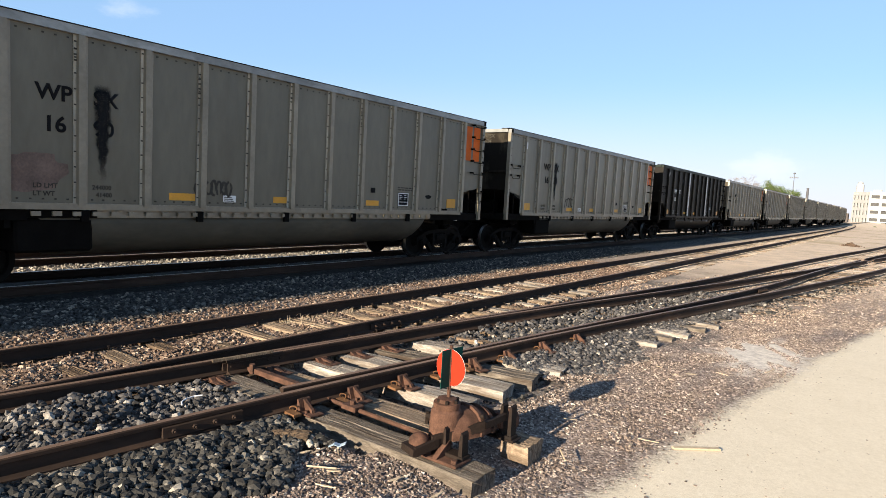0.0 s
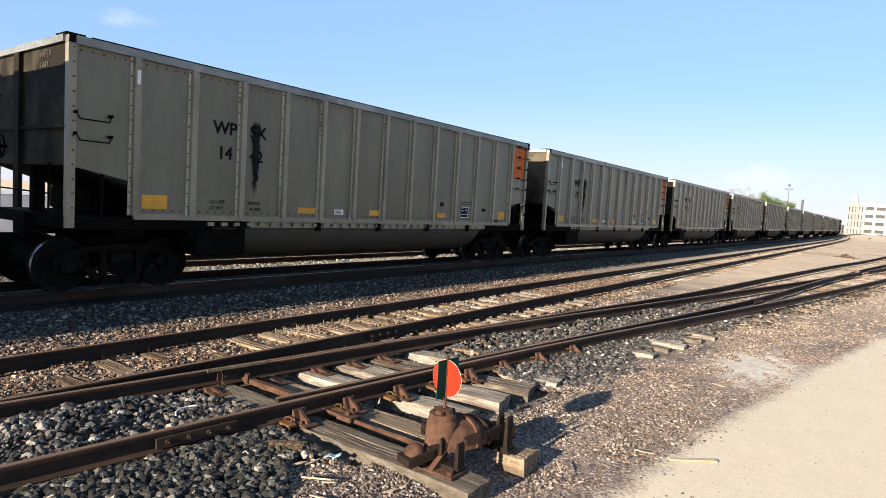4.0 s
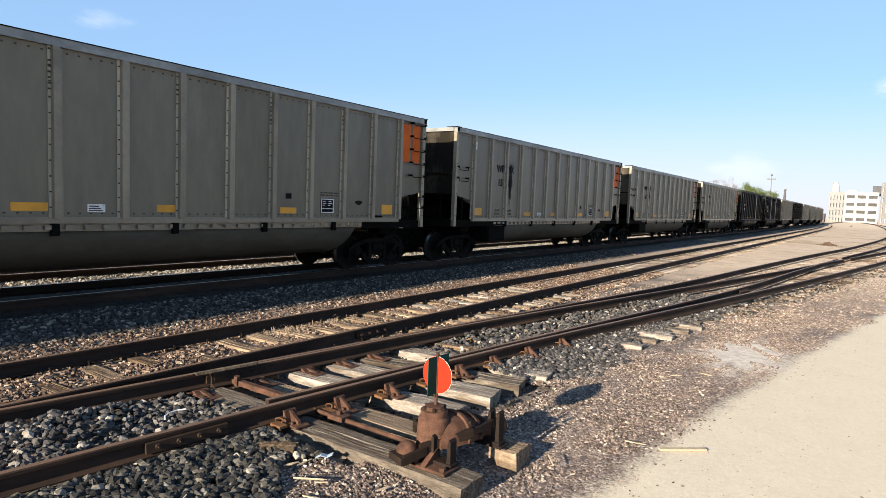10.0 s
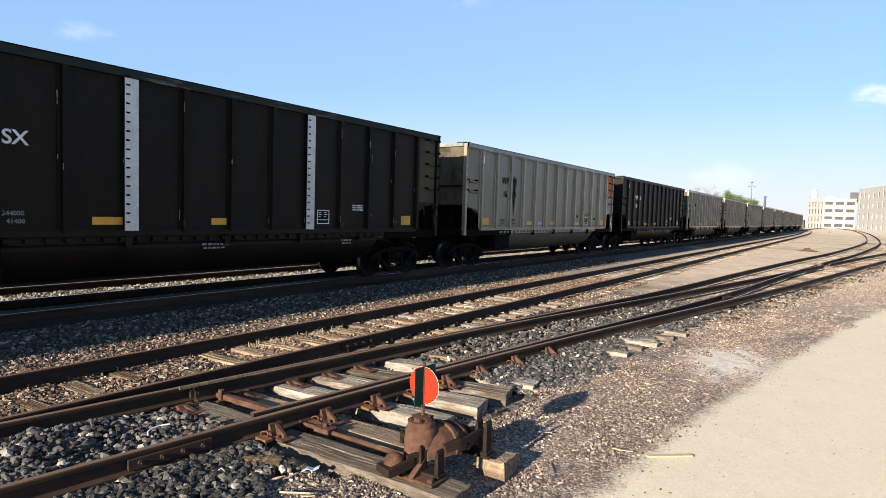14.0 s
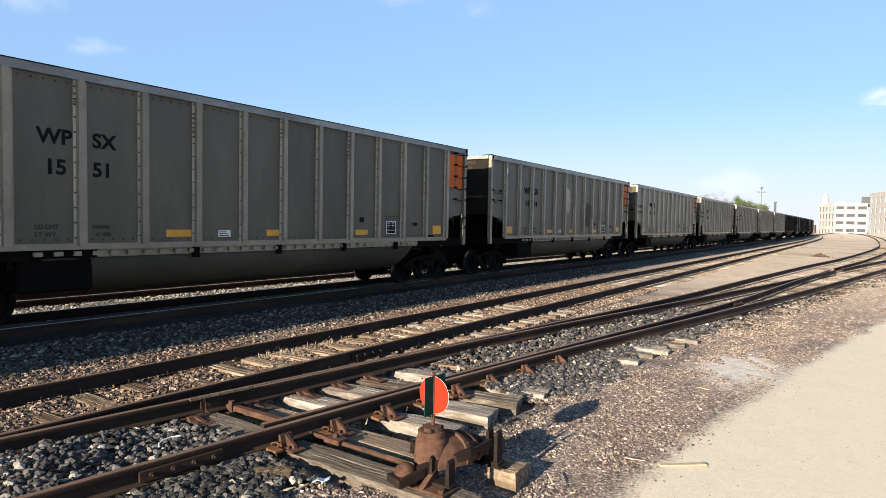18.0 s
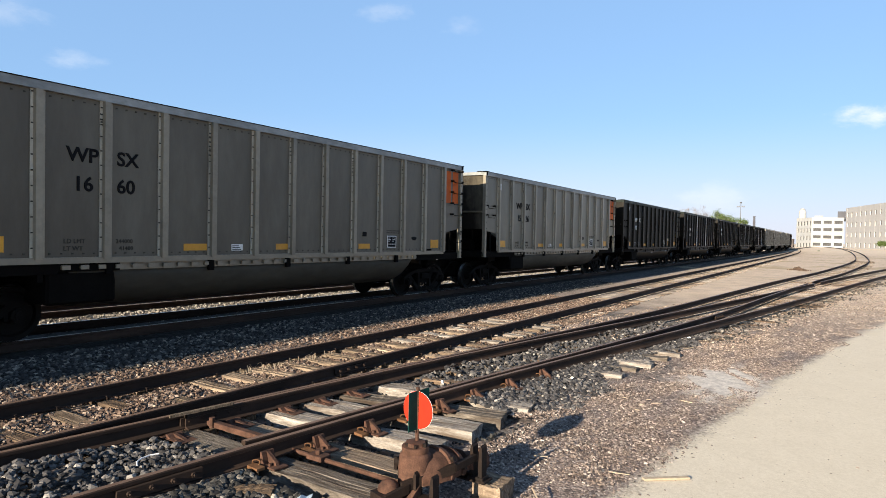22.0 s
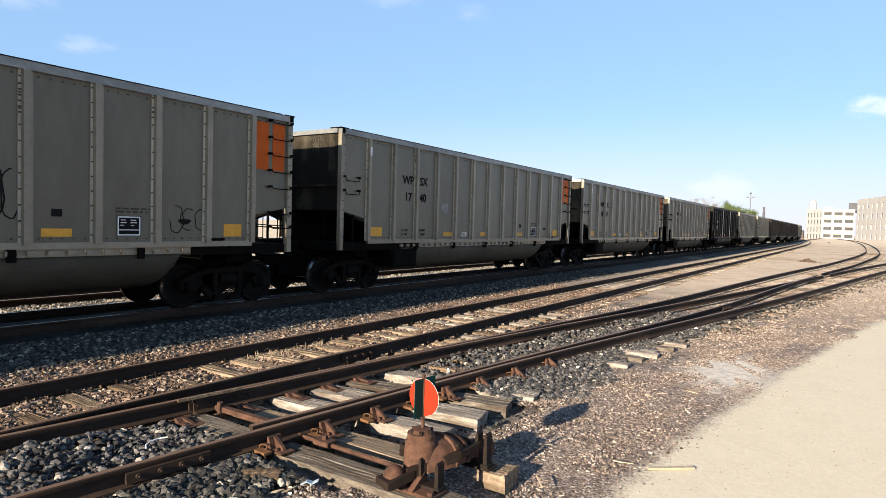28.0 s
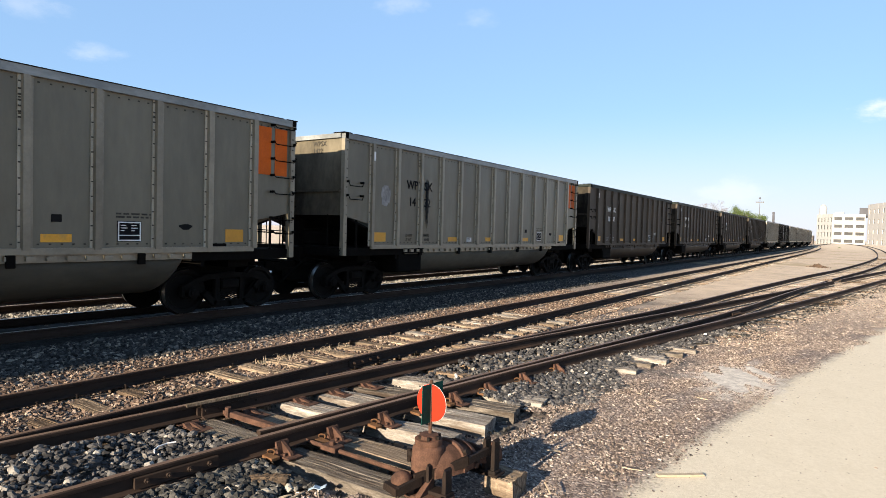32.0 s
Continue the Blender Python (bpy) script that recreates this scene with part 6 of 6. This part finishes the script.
def litter():
    g = random.Random(4)
    pale_wood = mat("splintered_wood", (0.43, 0.34, 0.235), 0.9, 0, 0.25, 10, 0.4, 50)
    board = new("wooden_plank", mesh_of("wooden_plank", made(box, -0.235, 0.235, -0.028, 0.028, 0, 0.02, 0.004), pale_wood))
    board.matrix_basis = pose(-1.33, 6.09, ground_z(-1.33) + 0.004, 0, 0, 40)
    tagged(board, "short pale wooden plank lying at the road's edge", "plank")
    for x, y, ln, turn in ((-1.25, 9.9, 0.3, 70), (-4.15, 3.45, 0.35, 115), (-3.5, 3.25, 0.25, 20), (-2.2, 5.0, 0.2, 120), (-3.0, 9.5, 0.25, 80), (-2.6, 13.6, 0.4, 60)):
        t = new("stick", mesh_of("stick", made(rod, (-ln / 2, 0, 0), (ln / 2, 0.03, 0.012), 0.008, 5), pale_wood))
        t.matrix_basis = pose(x, y, ground_z(x) + 0.05 if y < 4 else ground_z(x) + 0.012, 0, 0, turn)
        tagged(t, "dry broken stick lying on the gravel", "stick", "sticks")
    for _ in range(26):
        x, y = g.uniform(-3.9, -2.2), g.uniform(3.05, 3.62) if g.random() < 0.6 else g.uniform(5.6, 9.5)
        y = y if y < 4 else y + 0.0
        x = x if y < 4 else -2.2 + g.uniform(-0.5, 0.5)
        ln, w = g.uniform(0.07, 0.2), g.uniform(0.006, 0.016)
        t = new("wood_splinter", mesh_of("wood_splinter", made(prism, [(-ln / 2, -w * 0.3), (0, -w), (ln / 2, 0), (ln * 0.1, w), (-ln / 2, w * 0.5)], "z", 0, 0.008), pale_wood))
        t.matrix_basis = pose(x, y, ground_z(x) + 0.03, g.uniform(-6, 6), g.uniform(-6, 6), g.uniform(0, 180))
        tagged(t, "small pale wood splinter lying on the gravel", "wood splinter", "wood splinters")
    paper = mat("blue_white_paper", (0.3, 0.38, 0.46), 0.7, 0, 0.2, 20, 0)
    scrap = new("paper_scrap", mesh_of("paper_scrap", made(prism, [(-0.07, 0.0), (-0.02, 0.025), (0.03, 0.01), (0.08, 0.035), (0.082, 0.03), (0.03, 0.004), (-0.02, 0.018), (-0.068, -0.006)], "y", -0.03, 0.03), paper))
    scrap.matrix_basis = pose(-3.75, 3.66, ground_z(-3.75) + 0.035, 0, 0, 35)
    tagged(scrap, "crumpled blue and white paper scrap in the gravel", "paper scrap")
    plank = new("broken_plank", mesh_of("broken_plank", tie_mesh(0.36, 0.14, 0.05, 77), TIE))
    plank.matrix_basis = pose(-4.15, 3.46, 0.035, 6, -4, 30)
    tagged(plank, "splintered grey piece of plank in the ballast", "plank")
    white = mat("white_cable_sheath", (0.7, 0.7, 0.72), 0.5, 0, 0.1, 20, 0)
    pts = [(-5.36, 3.36), (-5.4, 3.29), (-5.4, 3.21), (-5.36, 3.14), (-5.29, 3.1)]
    bm = bmesh.new()
    for k, (a, b) in enumerate(zip(pts, pts[1:])):
        rod(bm, (*a, 0.1 - 0.004 * k), (*b, 0.096 - 0.004 * k), 0.007, 6)
    tagged(new("cable_scrap", mesh_of("cable_scrap", bm, white)), "curl of white cable lying in the ballast", "cable")


litter()


# ---- beyond the train: a second track and parked cars on lower ground ----
back_track = track_thing("back_track", "rusty track behind the main line")
for off in (-0.7535, 0.7535):
    part("rail", rail_mesh([(-17.0 + off, -200.0), (-17.0 + off, 0.0), (-17.0 + off, 160.0)], 0.16, RAIL_TOP), None, back_track)
PARKED = mat("pale_grey_car_paint", (0.62, 0.62, 0.64), 0.5, 0, 0.08, 0.8, 0.05, 20, (0.4, 0.38, 0.36), 0.3, 0.1, (1, 1, 0.3))


def parked_body(bm):
    box(bm, -1.5, 1.5, -8.3, 8.3, 1.5, 3.95, 0.06)


def parked_roof(bm):
    prism(bm, [(-1.55, 3.95), (1.55, 3.95), (1.2, 4.1), (-1.2, 4.1)], "y", -8.35, 8.35)


def parked_under(bm):
    box(bm, -1.45, 1.45, -8.2, 8.2, 0.5, 1.5)
    for y in (-6.6, -4.8, 4.8, 6.6):
        for x in (-0.8, 0.8):
            rod(bm, (x - 0.06, y, 0.46), (x + 0.06, y, 0.46), 0.46, 18)


parked = tagged(new("parked_boxcar"), "pale grey ribbed boxcar parked on the lower track behind", "freight car", "parked boxcars")
part("body", made(parked_body), PARKED, parked)
body_rib = mesh_of("rib", made(box, 1.501, 1.55, 0, 0.1, 1.55, 3.85), PARKED)
for k in range(28):
    part("rib", body_rib, None, parked).location.y = -8.1 + 0.6 * k
part("roof", made(parked_roof), PARKED, parked)
part("underframe", made(parked_under), UNDER, parked)
parked.matrix_basis = pose(-33.5, -8, -2.42)
for k in range(1, 6):
    if k != 2:
        copy_thing(parked, pose(-33.5, -8 + 18.2 * k, -2.42))


# ---- the far buildings ----
CREAM = mat("white_plaster", (0.37, 0.37, 0.36), 0.85, 0, 0.1, 0.1, 0)
BEIGE = mat("beige_plaster", (0.41, 0.395, 0.375), 0.85, 0, 0.08, 0.1, 0)
PANE = mat("dark_window_glass", (0.05, 0.05, 0.052), 0.4, 0, 0.3, 0.5, 0, spec=0.3)
BRICK = mat("brown_brick_far", (0.09, 0.075, 0.07), 0.9, 0, 0.15, 0.4, 0)
SOOTY = mat("sooty_grey_brick", (0.085, 0.085, 0.095), 0.9, 0, 0.15, 0.4, 0)
ROOF = mat("grey_roof", (0.3, 0.3, 0.3), 0.9, 0, 0.15, 0.3, 0)


def facade(thing, a, b, base, height, floors, bays, win_w, win_h, material, rail=False):
    """One outer wall from a to b (plan), its openings cut as recessed windows between piers and spandrels."""
    a, b = Vector((*a, 0)), Vector((*b, 0))
    along = b - a
    length = along.length
    turn = math.degrees(math.atan2(along.y, along.x))
    bw, fh = length / bays, (height - 1.2) / floors
    place = pose(a.x, a.y, 0, 0, 0, turn)

    def piece(name, *bounds):
        ob = part(name, made(box, *bounds), material, thing)
        ob.matrix_basis = place
        return ob
    wall = piece("wall", 0, length, 0.5, 1.0, base, base + height)
    for i in range(bays + 1):
        w = bw * (1 - win_w)
        piece("pier", max(0, i * bw - w / 2), min(length, i * bw + w / 2), 0, 0.497, base, base + height)
    for j in range(floors + 1):
        z0 = base + j * fh - (fh * (1 - win_h)) / 2
        z1 = base + j * fh + (fh * (1 - win_h)) / 2
        piece("spandrel", 0.01, length - 0.01, 0.03, 0.494, max(base, z0) + 0.003, z1 if j < floors else base + height - 0.02)
    for i in range(bays):
        for j in range(floors):
            x0, x1 = i * bw + bw * (1 - win_w) / 2, (i + 1) * bw - bw * (1 - win_w) / 2
            z0, z1 = base + j * fh + fh * (1 - win_h) / 2, base + (j + 1) * fh - fh * (1 - win_h) / 2
            win = part("window", made(box, x0, x1, 0.42, 0.49, z0, z1), PANE, thing)
            win.matrix_basis = wall.matrix_basis
            if rail:
                part("window_sill", made(box, x0, x1, 0.1, 0.3, z0, z0 + (z1 - z0) * 0.42), material, win)
            else:
                part("window_frame", made(box, (x0 + x1) / 2 - 0.06, (x0 + x1) / 2 + 0.06, 0.36, 0.419, z0, z1), material, win)
    return wall


white_house = tagged(new("white_factory_building"), "sunlit white four-storey factory with wide windows", "building")
facade(white_house, (-19.6, 413), (-11.6, 400), -1, 17.6, 4, 5, 0.56, 0.6, CREAM)
facade(white_house, (-11.6, 400), (3.6, 402), -1, 17.6, 4, 3, 0.76, 0.72, CREAM, True)
part("roof", made(prism, [(-19.5, 413.6), (-11.6, 400.6), (3.6, 402.6), (6, 450), (-14, 462)], "z", 16.0, 16.4), ROOF, white_house)
tower = part("tower", made(lambda bm: lathe(bm, [(2.1, 15.9), (2.1, 22.6), (1.5, 23.6)], -18.8, 460, 18)), CREAM, white_house, "white water tower on the roof")
part("cap", made(lambda bm: lathe(bm, [(1.6, 23.61), (1.6, 23.9), (0.9, 24.7)], -18.8, 460, 14)), ROOF, tower, "dark grey tower cap")
part("rooftop_box", made(box, -10.5, -6.5, 406, 410, 16.4, 17.9), ROOF, white_house)
part("rooftop_box", made(box, 0.5, 5.5, 410, 414, 16.4, 20.4), SOOTY, white_house)
white_house.location.x = -1.2
beige_house = tagged(new("beige_warehouse"), "beige four-storey warehouse with small windows", "building")
facade(beige_house, (4.2, 385), (21.5, 325), -1, 22.0, 4, 10, 0.32, 0.42, BEIGE)
facade(beige_house, (21.5, 325), (60, 330), -1, 22.0, 4, 12, 0.35, 0.42, BEIGE)
part("roof", made(prism, [(4.2, 385), (21.6, 326), (60, 331), (60, 385)], "z", 20.5, 20.8), ROOF, beige_house)
beige_house.location.x = -1.2
shed = tagged(new("brick_shed"), "low brown brick shed beyond the bend", "shed")
part("wall", made(box, -31, -20.5, 380, 390, -1, 4.2), BRICK, shed)
part("roof", made(prism, [(-31.4, 4.2), (-20.1, 4.2), (-25.7, 5.2)], "y", 379.6, 390.4), ROOF, shed)

mast = tagged(new("light_mast"), "tall steel yard light mast with a crossarm", "light mast")
STEEL = mat("galvanised_steel", (0.1, 0.1, 0.105), 0.6, 0.2, 0.1, 2, 0)
part("pole", made(lambda bm: lathe(bm, [(0.22, 0), (0.1, 20.2)], 0, 0, 10)), STEEL, mast)
part("crossarm", made(box, -1.6, 1.6, -0.25, 0.25, 17.9, 18.15), STEEL, mast)
part("lamp_head", made(lambda bm: lathe(bm, [(0.2, 19.6), (0.5, 19.8), (0.5, 20.1), (0.2, 20.3)], 0, 0, 12)), STEEL, mast)
for dx in (-1.4, -0.7, 0.7, 1.4):
    part("floodlight", made(box, dx - 0.2, dx + 0.2, -0.35, -0.1, 18.15, 18.5), STEEL, mast)
mast.matrix_basis = pose(-36.9, 300, -0.3)
stack = tagged(new("chimney_stack"), "dark brick chimney stack in the distance", "chimney")
part("shaft", made(lambda bm: lathe(bm, [(0.9, 0), (0.5, 15.2), (0.6, 15.3), (0.6, 15.8)], 0, 0, 14)), SOOTY, stack)
stack.matrix_basis = pose(-36.6, 350, -0.3)


# ---- trees ----
LEAF = stone_material("spring_leaf", (0, (0.05, 0.085, 0.02)), (0.6, (0.1, 0.145, 0.04)), (1, (0.17, 0.21, 0.075)))
BARK = mat("bark", (0.2, 0.182, 0.175), 0.95, 0, 0.3, 3, 0.5, 12)


def tree(name, label, x, y, height, spread, leafy, seed):
    g = random.Random(seed)
    bm, tips = bmesh.new(), []

    def limb(p, d, length, r, depth):
        q = p + d * length
        bend = (p + q) / 2 + Vector((g.uniform(-1, 1), g.uniform(-1, 1), 0)) * length * 0.06
        for a, b, rr in ((p, bend, r), (bend, q, r * 0.8)):
            rod(bm, a, b, rr, 5)
        if depth == 0:
            tips.append(q)
            return
        for _ in range(3 if depth > 1 else 4):
            nd = (d + Vector((g.uniform(-0.9, 0.9), g.uniform(-0.9, 0.9), g.uniform(-0.1, 0.6))) * spread).normalized()
            limb(q, nd, length * g.uniform(0.6, 0.8), r * 0.62, depth - 1)
    limb(Vector((0, 0, 0)), Vector((0, 0, 1)), height * 0.3, height * (0.02 if leafy else 0.013), 4 if leafy else 6)
    thing = tagged(new(name), label, "tree")
    part("trunk", bm, BARK, thing)
    if leafy:
        gg = np.random.default_rng(seed)
        pts, small = [], min(1.0, height / 4)
        for q in tips:
            for _ in range(48):
                pts.append((q.x + gg.normal(0, 0.5) * small, q.y + gg.normal(0, 0.5) * small, q.z + gg.normal(0, 0.4) * small))
        crown = stones("crown", "", pts, 0.1 * small, 0.26 * small, LEAF, seed + 1, True, 0)
        crown.parent = thing
        for key in ("label", "category", "kind"):
            if key in crown:
                del crown[key]
        tagged(crown, "fresh spring leaves")
    thing.matrix_basis = pose(x, y, -0.6)
    return thing


tree("leafy_tree", "broad tree in fresh green spring leaf beyond the train", -30.5, 200, 12.8, 0.75, True, 31)
tree("leafy_tree", "smaller tree in fresh green leaf beyond the train", -27.0, 205, 10.5, 0.75, True, 33)
tree("bare_tree", "bare leafless tree beyond the train", -43, 220, 15.5, 0.8, False, 35)
tree("bare_tree", "bare leafless tree beyond the train", -38.5, 224, 13.5, 0.8, False, 37)
tree("roadside_bush", "low weedy bush beside the far siding", -4.6, 205, 0.75, 1.3, True, 41)
tree("roadside_bush", "dark green bush before the beige warehouse", 15.5, 300, 4.2, 1.0, True, 39)


def dirt_pile():
    g = np.random.default_rng(6)
    pts = np.stack([g.normal(-2.75, 0.3, 200), g.normal(58.8, 0.3, 200), np.zeros(200)], 1)
    pts[:, 2] = np.maximum(0, 0.22 - 0.5 * np.hypot((pts[:, 0] + 2.75) / 1.0, (pts[:, 1] - 58.8) / 1.2)) - 0.08
    rubble = stone_material("brown_rubble", (0, (0.04, 0.026, 0.018)), (1, (0.15, 0.1, 0.07)))
    ob = stones("rubble_pile", "small pile of brown rubble beside the track", pts, 0.08, 0.2, rubble, 9)
    del ob["kind"]
    ob["category"] = "rubble"


dirt_pile()


# ---- what moves ----
# the train hardly keeps a steady pace: metres ahead of 19.7 m/s, second by second
LAG = (-0.33, -0.36, -0.24, 0.46, 0.46, 0.45, 0.56, 0.42, 0.37, 0.41, 0.16, 0.03, -0.20, -0.33, -0.58, -0.85, -1.10, -1.33, -1.67, -1.97, -2.39, -2.84, -3.14, -3.57, -4.08, -4.51, -5.01, -5.43, -5.94, -6.56, -7.16, -7.82, -8.30)


def train_at(k, t):
    """Where the middle of car k is on the main line at t seconds."""
    return LAG[t] - 19.7 * t + PITCH * k - 7.4


def motions():
    for k, car in enumerate(cars):
        rows = []
        for t in range(0, 33):
            x, y, a = main_path(train_at(k, t))
            rows.append((t, pose(x, y, MZ, 0, 0, math.degrees(a))))
        walk(car, rows)


motions()
